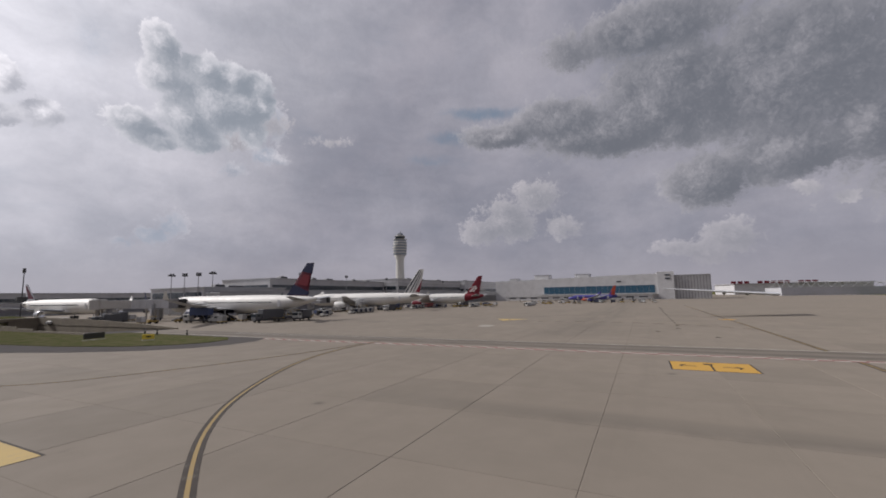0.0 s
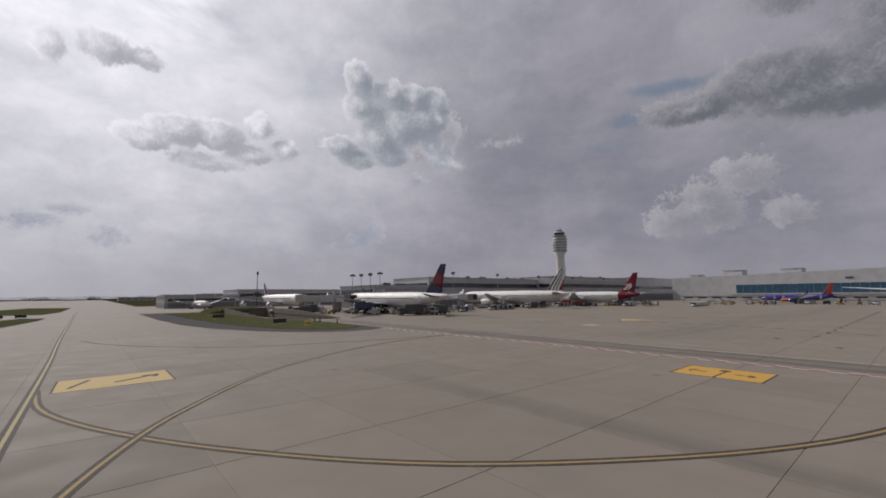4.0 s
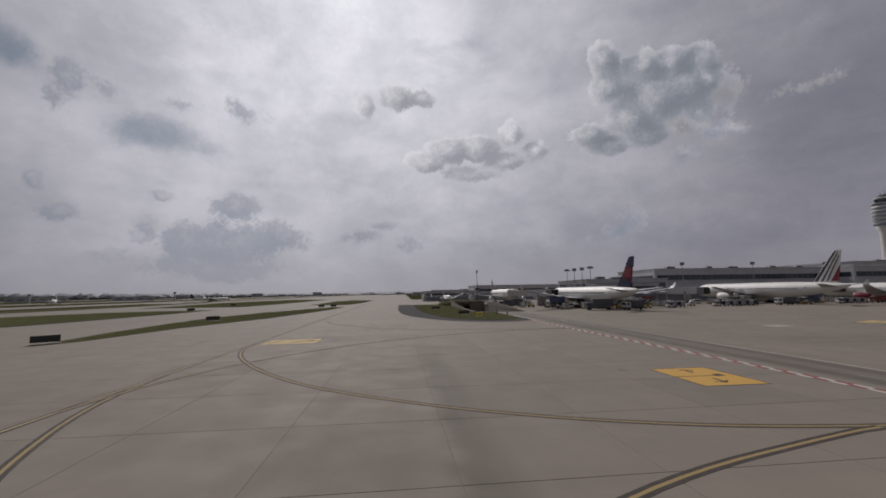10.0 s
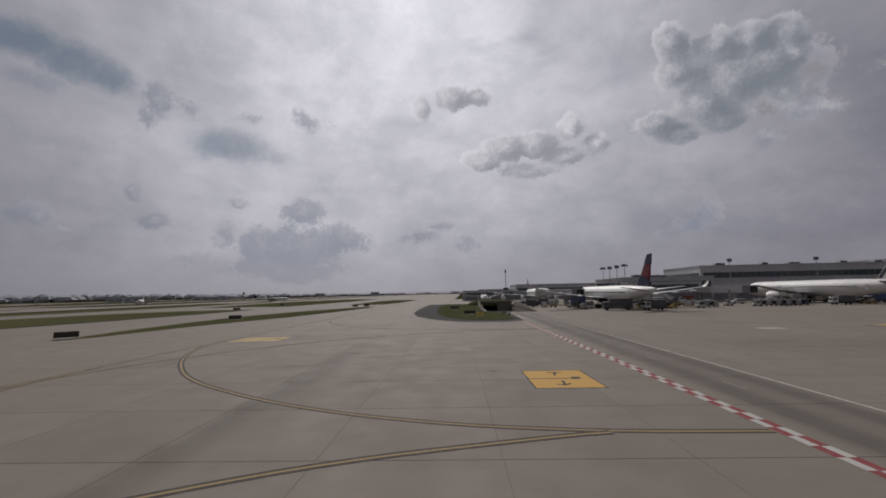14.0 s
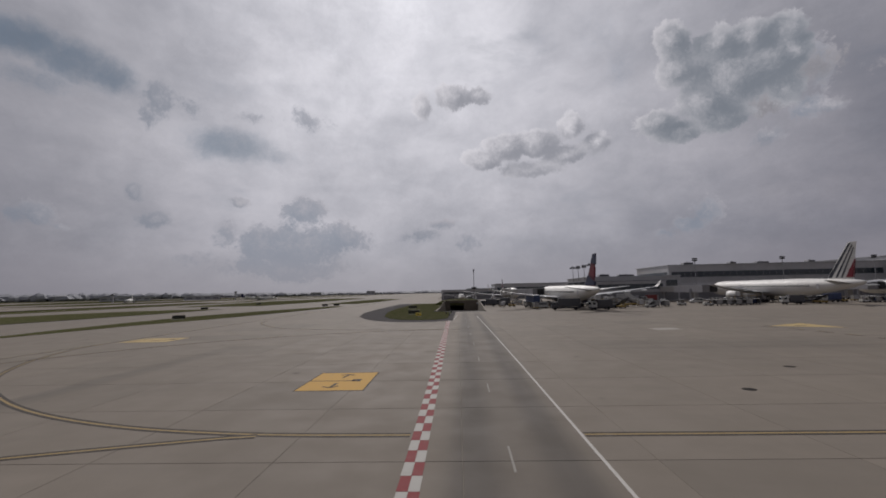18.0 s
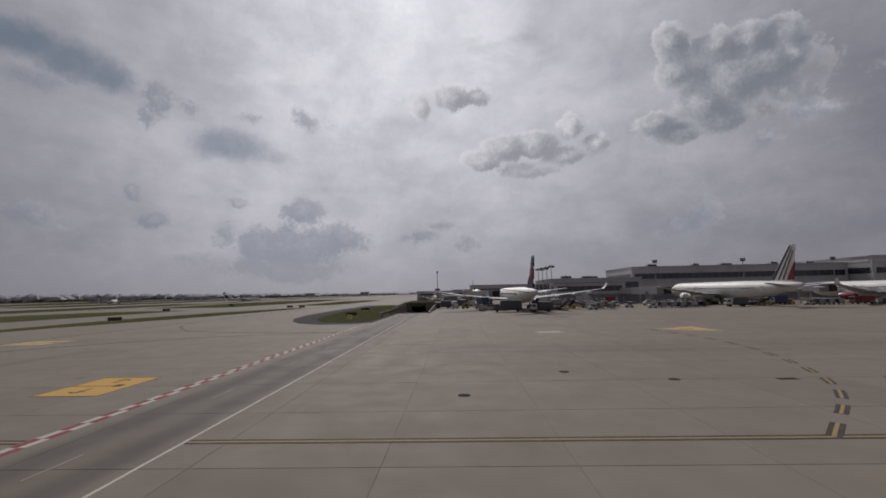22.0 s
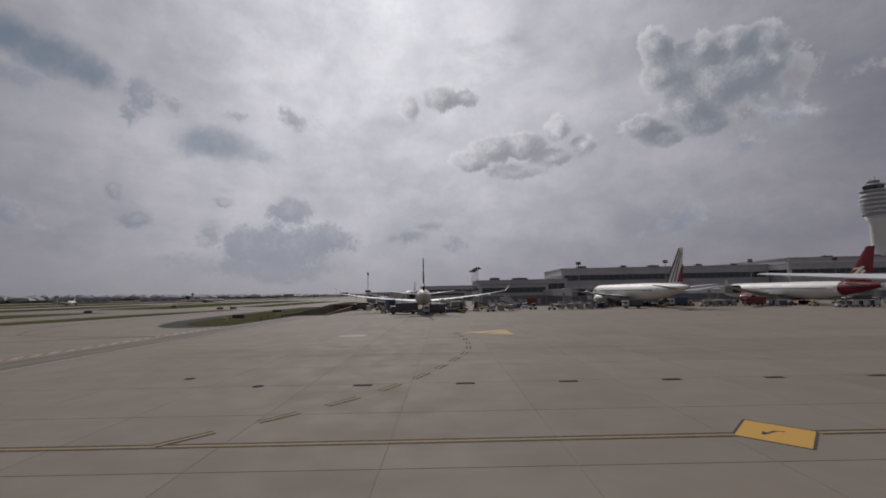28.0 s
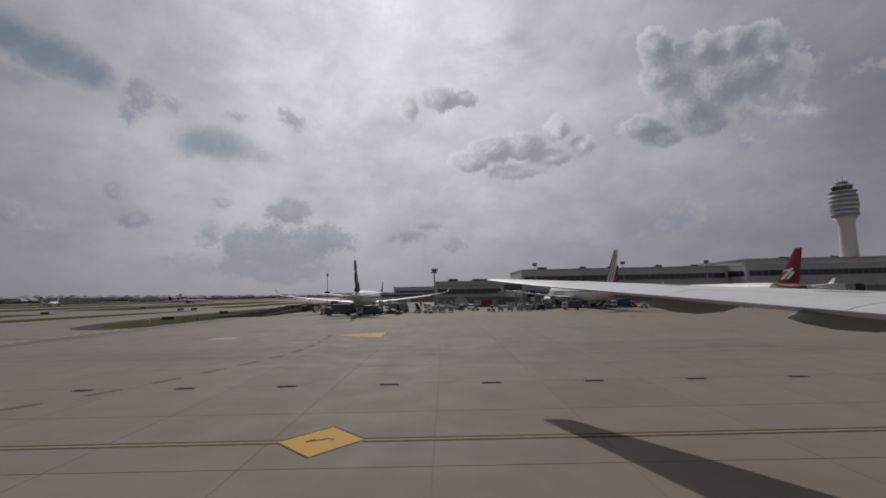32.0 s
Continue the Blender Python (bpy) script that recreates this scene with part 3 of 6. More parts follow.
verge([(-89.8, 66), (-87.0, 72), (-84.6, 96), (-78.5, 118), (-72.5, 160), (-68.5, 196), (-68, 216), (-74, 219), (-83.5, 190), (-90.5, 165), (-95, 138), (-95.5, 110), (-93, 84)])
verge([(-146, 66), (-137, 86), (-132, 124), (-128, 170), (-128, 206), (-150, 206), (-166, 198), (-180, 178), (-192, 128), (-200, 70), (-190, 40), (-165, 44)])
verge([(-95, 268), (-72, 262), (-68, 300), (-68, 420), (-90, 430), (-98, 380)])
verge([(-190, 262), (-132, 256), (-128, 320), (-128, 520), (-180, 560), (-205, 420)])
verge([(-245, 100), (-226, 160), (-222, 260), (-226, 420), (-246, 480)])

# the pointed island between taxiway and service road
ISLAND_OUT = [(-7.6, 96.5), (-7.6, 137.9), (-14.6, 138.2), (-14.6, 236), (-40.5, 236), (-40, 170), (-38.5, 140), (-35, 119), (-30.5, 107), (-26, 99), (-21.5, 95.0), (-17, 93.4), (-12, 93.6)]
ISLAND_IN = [(-9.2, 104), (-8.9, 137.0), (-15.2, 139), (-15.2, 232), (-32.5, 232), (-32, 165), (-30.5, 140), (-27.5, 118), (-24, 107), (-20, 101.6), (-16, 99.6), (-11.8, 100.4)]
sheet("island_edge", ISLAND_OUT, -0.2, 0.016, ASPHALT, "dark asphalt shoulder round the grass island", "asphalt edge")
sheet("island", ISLAND_IN, -0.2, 0.10, LAWN, "green grass island with taxiway signs", "grass")
sheet("joint_bed", rect(-104.2, -20.5, 109.5, 124.7), -0.033, -0.016, SEALANT, "dark joint sealant between the concrete slabs", "joint sealant")

# ---- painted markings ----


def taxi_line(name, pts, label, dashed=None, yellow=LINE_YELLOW, width=1.0):
    """A yellow line between two black borders; every part its own mesh. dashed: length of dash and gap."""
    ob = thing(name, Matrix(), label, "taxi line", kind="structure")
    half, edge = 0.085 * width, 0.29 * width
    over = 0.0011 * sum(1 for o in bpy.data.objects if o.name.endswith("_line") or "_line." in o.name)   # later coats lie on earlier ones

    def stretch(line, stripe):
        part(stripe, add_strip(bmesh.new(), line, -half, half, 0.001, 0.0060 + over), yellow, ob)
        for s in (-1, 1):
            part("black_border", add_strip(bmesh.new(), line, *sorted((s * (half + 0.005), s * edge)), 0.001, 0.0055 + over), BLACK, ob)
    if not dashed:
        stretch(smooth_line(pts), "yellow_stripe")
        return
    run, piece, fine = 0.0, [], smooth_line(pts, 0.3)
    for a, b in zip(fine, fine[1:]):
        if run % sum(dashed) < dashed[0]:
            piece.append(a)
        else:
            if len(piece) > 2:
                stretch(piece, "yellow_dash")
            piece = []
        run += (b - a).length


taxi_line("main_taxi_line", [(0.5, 19.95), (10, 20.05), (25, 20.25), (40, 20.5), (56.3, 20.85)], "yellow taxi line with black borders along the apron")
taxi_line("main_taxi_line", [(60.1, 20.95), (75, 21.2), (95, 21.6), (130, 22.2), (170, 22.9)], "yellow taxi line with black borders past the diamond")
taxi_line("sweeping_taxi_line", [(-7.6, 19.95), (-13.0, 20.0), (-16.5, 20.25), (-21.4, 21.0), (-26.4, 22.4), (-31.3, 24.4), (-36.3, 27.2), (-42.3, 31.5), (-46.5, 35.6), (-50.6, 41.0), (-53.5, 45.8), (-55.8, 50.6), (-57.5, 56.0), (-58.2, 63.0)],
          "yellow taxi line sweeping off towards the taxiway")
taxi_line("turning_taxi_line", [(-15.0, 19.86), (-16.5, 19.6), (-21.5, 18.2), (-26.2, 16.7), (-30.7, 14.7), (-36.5, 11.3), (-42, 7), (-47, 0.5), (-51, -8)], "yellow taxi line curving back across the apron")
taxi_line("curved_taxi_line", [(-46, 5.5), (-50.1, 14.8), (-52.4, 18.2), (-54.4, 22.5), (-56.2, 27.5), (-57.4, 33.0), (-58.0, 40.0)], "yellow taxi line curving into the taxiway centre line")
taxi_line("centre_taxi_line", [(-57.9, 12), (-58.1, 40), (-58.5, 80), (-59.4, 127), (-61.6, 300)], "yellow centre line of the taxiway", yellow=PALE_YELLOW)
taxi_line("cross_taxi_line", [(-58.0, 28.7), (-57.4, 33.5), (-56.0, 38.8), (-53.4, 45.0), (-50.6, 49.7), (-44.7, 57.4), (-37.6, 63.5), (-26.8, 69.8), (-17.0, 73.0), (-5.8, 74.0)],
          "yellow taxi line with black borders turning towards the stands")
taxi_line("thin_taxi_line", [(-56.5, 108), (-52.6, 96.5), (-43.4, 84.0), (-38.4, 80.6), (-28.5, 77.2), (-17.4, 75.0), (-9.0, 74.6)],
          "worn thin dark line curving over the apron", width=0.75)
taxi_line("stand_lead_in_line", [(29.8, 20.4), (31.8, 22.5), (35.0, 25.9), (37.8, 29.6), (40.2, 34.0), (42.2, 38.9), (43.4, 42.6), (45.0, 48.4), (45.6, 55.0), (45.2, 64), (43.8, 74)],
          "dashed yellow lead-in line curving to a stand", dashed=(2.65, 1.75))


def service_road():
    zip_line = thing("zipper_marking", Matrix(), "red and white chequered edge of the service road", "road marking", kind="structure")
    n = int((97 + 10) / 1.22)
    meshes = {}
    for c, mat, nm in ((0, RED, "red_square"), (1, WHITE, "white_square")):
        meshes[c] = (part(nm, box(-0.2, 0.0, 0.001, 0.2, 1.2, 0.006), mat, zip_line), nm)
        meshes[c][0].location = (-6.72 - 0.0235 * c, -10.0 + 1.22 * c, 0)
    for i in range(n):
        for col in (0, 1):
            c = (i + col) % 2
            if col == 0 and i < 2:
                continue
            ob = new(meshes[c][1], meshes[c][0].data)
            ob.parent = zip_line
            ob.location = (-6.72 + 0.41 * col - 0.0235 * i, -10.0 + 1.22 * i, 0)
    lines = thing("road_edge_line", Matrix(), "worn white edge line of the service road", "road marking", kind="structure")
    pts = [(0.95, -12), (0.45, 14), (0.28, 25), (0.0, 42), (-0.55, 70), (-0.95, 88), (-1.5, 112)]
    part("white_stripe", add_strip(bmesh.new(), smooth_line(pts, 3), -0.075, 0.075, 0.001, 0.006), EDGE_WHITE, lines)
    far = [(-7.4, 97.5), (-7.2, 106), (-6.8, 118)]
    part("white_stripe", add_strip(bmesh.new(), smooth_line(far, 3), -0.085, 0.085, 0.001, 0.02), WHITE, lines)
    mid = thing("road_centre_dashes", Matrix(), "worn white dashes down the service road", "road marking", kind="structure")
    for k in range(-2, 8):
        y = 15.9 + 12.2 * k
        part("dash", box(-2.94 - 0.017 * y, y, 0.001, -2.85 - 0.017 * y, y + 2.6, 0.006), WORN_WHITE, mid)


service_road()


def painted_board(name, pts, label, arrows=(), field=YELLOW):
    """A yellow sign painted on the pavement, with a black rim and black strokes."""
    ob = thing(name, Matrix(), label, "painted sign", kind="structure")
    c = sum((Vector(p) for p in pts), Vector((0, 0))) / len(pts)
    outer = [tuple(c + (Vector(p) - c) * (1 + 0.18 / (Vector(p) - c).length)) for p in pts]
    part("rim", prism(outer, 0.0008, 0.0045), BLACK, ob)
    part("field", prism(pts, 0.001, 0.0085), field, ob)
    for a, b, w in arrows:
        part("stroke", add_strip(bmesh.new(), [Vector((*a, 0)), Vector((*b, 0))], -w / 2, w / 2, 0.001, 0.0125), BLACK, ob)
    return ob


painted_board("painted_direction_sign", [(-16.9, 29.0), (-12.1, 29.05), (-12.3, 35.35), (-17.0, 35.25)], "yellow painted direction sign with two arrows on the concrete",
              [((-16.9, 32.15), (-13.4, 32.15), 0.16), ((-13.7, 32.3), (-13, 32.3), 0.75), ((-14.7, 33.3), (-14.5, 34.6), 0.22), ((-14.55, 34.65), (-14, 34.2), 0.2),
               ((-14.55, 34.65), (-15.1, 34.4), 0.2), ((-14.6, 31.3), (-14.7, 29.9), 0.22), ((-14.7, 29.85), (-14.2, 30.4), 0.2), ((-14.7, 29.85), (-15.3, 30.2), 0.2)])
painted_board("painted_arrow_sign", [(-57.2, 60.9), (-49.8, 61.1), (-49.8, 66.9), (-57.1, 66.4)], "large faded yellow painted sign with an arrow on the concrete",
              [((-53.6, 62.9), (-51.0, 64.6), 0.42), ((-50.6, 64.85), (-51.7, 64.75), 0.36), ((-50.6, 64.85), (-50.9, 63.8), 0.36), ((-56.4, 62.2), (-55.2, 65.4), 0.3)], FADED)
painted_board("painted_diamond_sign", [(58.2, 19.0), (60.1, 21.05), (58.15, 22.9), (56.2, 20.8)], "yellow painted diamond sign on the taxi line",
              [((57.5, 20.8), (58.4, 21.2), 0.14), ((57.5, 20.8), (57.8, 21.15), 0.12), ((58.4, 21.2), (58.7, 21.05), 0.1)])
painted_board("painted_triangle_sign", [(45.0, 71.4), (53.3, 66.6), (53.0, 75.4)], "worn yellow painted triangle beyond the lead-in line", [((48.8, 70.9), (51.0, 71.3), 0.4)], FADED)
tagged(mesh_object("concrete_patch", prism([(25.5, 67.6), (29.6, 67.9), (29.4, 71.0), (25.2, 70.4)], 0.001, 0.005), PATCH), "pale repair patch on the concrete", "repair patch", kind="structure")


def drain_grate(x, y):
    ob = thing("drain_grate", pose(x, y, 0, 0, 0, 1.0), "dark iron slot drain set in the concrete", "drain", "slot drains along the apron")
    part("frame", box(-0.70, -0.26, 0.0005, 0.70, 0.26, 0.010, 0.003), IRON, ob)
    for k in range(6):
        part("bar", box(-0.66 + 0.225 * k, -0.22, 0.008, -0.53 + 0.225 * k, 0.22, 0.022), IRON, ob)
    return ob


first_drain = drain_grate(36.8, 32.35)
for k in range(1, 15):
    copy_thing(first_drain, pose(36.8 + 7.6 * k, 32.35 + 0.1 * k, 0, 0, 0, 1.0))


def manhole(x, y):
    ob = thing("manhole_cover", pose(x, y, 0), "round dark iron manhole cover in the concrete", "manhole", "manholes on the apron")
    part("ring", turned([(0.42, 0.0005), (0.42, 0.008), (0.38, 0.012)], 20), IRON, ob)
    part("lid", turned([(0.36, 0.010), (0.36, 0.016), (0.34, 0.018)], 20), IRON, ob)
    return ob


lid = manhole(13.4, 28.3)
for x, y in ((21.65, 35.9), (28.9, 32.6)):
    copy_thing(lid, pose(x, y, 0))
# ---- buildings ----
def block(name, x0, y0, x1, y1, h, bands, label, wall=WALL_GREY, pitch=9.0, front_only=False):
    """A concourse block: core, parapet, roof, and bands of glazing with mullions on the faces towards the apron. bands: (z0, z1, material, proud)."""
    ob = thing(name, Matrix(), label, "terminal building")
    part("wall", box(x0, y0, 0, x1, y1, h), wall, ob)
    part("roof", box(x0 - 0.35, y0 - 0.35, h, x1 + 0.35, y1 + 0.35, h + 0.45), ROOF, ob)
    for z0, z1, mat, nm in bands:
        win = part(nm, box(x0 + 1.5, y0 - 0.12, z0, x1 - 1.5, y0 + 0.4, z1), mat, ob)
        part(nm, box(x0 - 0.12, y0 + 1.5, z0, x0 + 0.4, y1 - 1.5, z1), mat, ob)
        part("sill", box(x0 + 1.2, y0 - 0.28, z0 - 0.3, x1 - 1.2, y0 + 0.2, z0 - 0.002), ROOF, ob)
        if mat is GLASS:
            n = int((x1 - x0 - 3) / 3.2)
            first = None
            for k in range(1, n):
                x = x0 + 1.5 + (x1 - x0 - 3) * k / n
                if first is None:
                    first = part("mullion", box(-0.05, y0 - 0.17, z0, 0.05, y0 - 0.1, z1), WALL_DARK, win)
                    first.location.x = x
                else:
                    o = new("mullion", first.data)
                    o.parent, o.location.x = win, x
    n = int((x1 - x0) / pitch)
    first = None
    for k in range(n + 1):
        x = x0 + 0.4 + (x1 - x0 - 0.8) * k / max(n, 1)
        if first is None:
            first = part("pier", box(-0.3, y0 - 0.22, 0, 0.3, y0 + 0.1, min(7.0, h * 0.5)), WALL_DARK, ob)
            first.location.x = x
        else:
            o = new("pier", first.data)
            o.parent, o.location.x = ob, x
    return ob


def roof_unit(x, y, z, w, d, h):
    ob = thing("roof_unit", pose(x, y, z), "grey metal air handling unit on the terminal roof", "roof unit", "roof units")
    part("casing", box(-w / 2, -d / 2, 0, w / 2, d / 2, h, 0.08), WALL_GREY, ob)
    part("louvre", box(-w / 2 + 0.2, -d / 2 - 0.06, h * 0.2, w / 2 - 0.2, -d / 2 + 0.05, h * 0.8), DARK_STEEL, ob)
    part("fan_hood", turned([(0.5, h), (0.5, h + 0.3), (0.3, h + 0.4)], 12), STEEL, ob)
    return ob


SERVICE = (0.4, 6.4, WALL_DARK, "service_level")
block("concourse", 102.4, 222.5, 211, 262, 17.7, [SERVICE, (11.6, 14.4, GLASS, "window_band"), (7.4, 8.6, WALL_LIGHT, "fascia")], "long grey airport concourse with a dark ribbon window")
block("concourse_annex", 212, 210.5, 330, 270, 20.2, [SERVICE, (12.0, 14.8, GLASS, "window_band"), (17.6, 18.8, WALL_LIGHT, "fascia")], "taller grey concourse block with ribbon windows")
block("concourse_east", 331, 206, 520, 275, 21.4, [SERVICE, (11.0, 13.6, GLASS, "window_band")], "far grey concourse wing with ribbon windows", WALL_LIGHT)
block("gate_building", 57, 210.5, 102, 250, 12.0, [(0.4, 5.2, WALL_DARK, "service_level"), (7.2, 10.2, GLASS, "window_band")], "low grey gate building at the concourse end")
lounge = block("gate_lounge", 57, 200, 90, 208.3, 9.4, [(0.4, 4.6, WALL_DARK, "service_level"), (6.0, 8.4, GLASS, "window_band")], "low dark-windowed gate lounge under the concourse")
# pale panel paints the bright interior seen through an open loading doorway
part("loading_door", box(66.8, 199.72, 0.45, 72.0, 199.86, 4.0), TRUCK_WHITE, lounge, "pale panel for the lit inside of a loading doorway at ramp level")
for x in (61.0, 64.0, 75.5, 80.0, 84.5):
    part("ramp_door", box(x, 199.74, 0.45, x + 1.6, 199.86, 3.0), WALL_GREY, lounge)
block("far_concourse", 20, 330, 190, 372, 11.5, [(0.4, 5.0, WALL_DARK, "service_level"), (6.8, 9.0, GLASS, "window_band")], "distant grey concourse beyond the parked aircraft")
block("far_concourse_stub", -22, 326, 19, 372, 7.4, [(0.4, 3.4, WALL_DARK, "service_level"), (4.4, 6.0, GLASS, "window_band")], "low end of a distant grey concourse")
for x, y, z, w in ((114, 226, 18.15, 5), (135, 223, 18.15, 3), (152, 226, 18.15, 6), (175, 224, 18.15, 3.4), (196, 228, 18.15, 4), (235, 216, 20.65, 6), (262, 218, 20.65, 4), (290, 216, 20.65, 7), (66, 214, 12.45, 5), (80, 222, 12.45, 8), (350, 214, 21.85, 6), (390, 214, 21.85, 9), (440, 215, 21.85, 6)):
    roof_unit(x, y, z, w, 3.0, 0.9 + 0.15 * (w % 3))


def blue_terminal():
    ob = thing("blue_fronted_terminal", Matrix(), "distant pale terminal with a long blue glazed front and stepped roof", "terminal building")
    bm = bmesh.new()
    add_prism(bm, rect(380, 31, 430, 190), 0, 21.0)
    for v in bm.verts:
        if v.co.z > 20:
            v.co.z += 3.0 * (190 - v.co.y) / 159     # the roof line climbs towards the stair tower
    part("wall", bm, WALL_LIGHT, ob)
    for y0, y1, z in ((133, 148, 26.4), (92, 106, 26.0), (168, 176, 23.6)):
        roof_box = part("roof_box", box(386, y0, 20.8, 402, y1, z, 0.1), WALL_LIGHT, ob)
        part("coping", box(385.7, y0 - 0.3, z, 402.3, y1 + 0.3, z + 0.35), ROOF, roof_box)
    stair = part("stair_tower", box(378.5, 17, 0, 404, 31, 25.4, 0.1), WALL_LIGHT, ob)
    for y, z in ((20.0, 21.6), (20.0, 18.4), (62, 16.6)):
        part("window", box(378.2 if y < 31 else 379.8, y, z, 378.6 if y < 31 else 380.2, y + 4.4, z + 1.3), GLASS, stair)
    end = part("end_block", box(381, -12, 0, 430, 16.9, 21.6), WALL_GREY, ob, "grey ribbed metal cladding")
    for k in range(12):
        part("rib", box(380.75, -11.4 + 2.4 * k, 0.4, 381.02, -10.9 + 2.4 * k, 21.0), WALL_DARK, end)
    part("parapet", box(380.6, -12.4, 21.6, 430.4, 17.2, 22.1), ROOF, end)
    for k in range(20):
        y = 33 + 5.2 * k
        part("glazing_panel", box(379.8, y, 6.2, 380.3, y + 5.0, 13.4), BLUE_CLAD, ob)
    part("canopy", box(374, 32, 5.2, 379.7, 140, 5.9), WALL_LIGHT, ob)
    for k in range(8):
        part("column", turned([(0.3, 0), (0.3, 5.2)], 8, (375, 35 + 14.6 * k, 0)), CONCRETE_WALL, ob)


blue_terminal()


def low_link():
    """Pale low walkways in front of the blue-fronted terminal."""
    ob = thing("gate_link_building", Matrix(), "long low pale gate link in front of the blue terminal", "terminal building")
    part("wall", box(292, 36, 1.9, 300, 150, 4.4), WALL_LIGHT, ob)
    part("roof", box(291.6, 35.6, 4.4, 300.4, 150.4, 4.7), ROOF, ob)
    for k in range(12):
        part("column", turned([(0.35, 0), (0.35, 1.9)], 8, (293, 38 + 10 * k, 0)), CONCRETE_WALL, ob)
        part("window", box(291.9, 39 + 9.3 * k, 2.8, 292.1, 45 + 9.3 * k, 3.7), GLASS, ob)


low_link()


def control_tower():
    ob = thing("control_tower", pose(338, 288, 0) @ Matrix.Scale(0.895, 4), "tall pale concrete control tower with a banded flared head", "control tower")
    part("shaft", turned([(6.3, 0), (5.6, 20), (5.1, 40), (5.0, 52), (5.6, 56), (7.6, 59.5)], 28), TOWER_WHITE, ob, smooth=True)
    part("collar", turned([(7.7, 59.5), (8.4, 60.5), (8.4, 61.6), (7.9, 61.8)], 28), TOWER_GREY, ob)
    z = 61.8
    for k, (r0, r1) in enumerate(((7.9, 8.5), (8.5, 8.9), (8.9, 9.0), (9.0, 8.7), (8.7, 8.0))):
        part("head_band", turned([(r0, z), (r1, z + 1.3)], 28), TOWER_WHITE, ob)
        part("head_window", turned([(r1 - 0.35, z + 1.3), (r1 - 0.35, z + 3.4)], 28), TOWER_GREY, ob, "grey recessed window band")
        z += 3.4
    part("gallery", turned([(8.6, z), (8.6, z + 0.5), (7.0, z + 0.6)], 28), TOWER_WHITE, ob)
    part("cab_glazing", turned([(5.6, z + 0.6), (6.5, z + 4.2)], 16), GLASS, ob)
    part("cab_roof", turned([(6.8, z + 4.2), (6.8, z + 5.0), (5.2, z + 5.6)], 16), TOWER_WHITE, ob)
    part("upper_cab", turned([(3.4, z + 5.6), (3.8, z + 7.4), (4.0, z + 7.5), (3.8, z + 8.0)], 16), TOWER_GREY, ob)
    bm = bmesh.new()
    for x, y, h in ((1.5, 0, 3.0), (-1.8, 0.6, 2.4), (0, -1.6, 3.6)):
        add_tube(bm, (x, y, z + 8.0), (x, y, z + 8.0 + h), 0.16)
    part("antenna", bm, STEEL, ob)
    part("base_building", box(-18, -16, 0, 18, 16, 26), WALL_LIGHT, ob)


control_tower()


def light_mast(x, y, h, style="cross", z0=0.0):
    ob = thing("apron_light_mast", pose(x, y, z0), "tall steel apron light mast with a cluster of floodlights", "light mast", "apron light masts")
    hh = h - z0
    part("pole", tube((0, 0, 0), (0, 0, hh - 0.4), 0.22, 10, 0.13), STEEL, ob)
    part("base", turned([(0.5, 0), (0.5, 0.5), (0.3, 0.6)], 10), CONCRETE_WALL, ob)
    if style == "cross":
        part("crossarm", box(-1.5, -0.12, hh - 0.9, 1.5, 0.12, hh - 0.65), DARK_STEEL, ob)
        for k in (-1.3, -0.55, 0.55, 1.3):
            part("floodlight", box(k - 0.32, -0.35, hh - 1.25, k + 0.32, 0.25, hh - 0.55 + (0.5 if abs(k) < 1 else 0), 0.05), DARK_STEEL, ob)
    else:
        part("crossarm", box(-0.8, -0.1, hh - 1.7, 0.8, 0.1, hh - 1.5), DARK_STEEL, ob)
        for k in (-0.75, 0, 0.75):
            for j in (0, 1):
                part("floodlight", box(k - 0.33, -0.4, hh - 1.6 + 0.75 * j, k + 0.33, 0.25, hh - 0.95 + 0.75 * j, 0.05), DARK_STEEL, ob)
    return ob


for x, y, h in ((105.8, 203.5, 20.4), (151.0, 210.0, 20.8), (190, 206.0, 20.2), (228, 203, 20.0), (275, 203, 20.0)):
    light_mast(x, y, h, "cluster")
for y, style in ((202.0, "cross"), (211.0, "cluster"), (220.0, "cluster"), (229.0, "cross")):
    light_mast(57.0 - 0.05 * (y - 202), y + 3, 18.9, style)


def tall_mast():
    ob = thing("camera_mast", pose(0.6, 217.0, 0), "slim dark lattice mast with a box halfway up", "mast")
    part("pole", tube((0, 0, 0), (0, 0, 17.0), 0.2, 8, 0.12), DARK_STEEL, ob)
    part("head", box(-0.35, -0.35, 16.4, 0.35, 0.35, 17.9, 0.06), DARK_STEEL, ob)
    part("platform", box(-1.3, -0.7, 7.6, 1.3, 0.7, 8.7, 0.08), DARK_STEEL, ob)
    part("base", turned([(0.6, 0), (0.6, 0.6), (0.3, 0.7)], 10), CONCRETE_WALL, ob)


tall_mast()


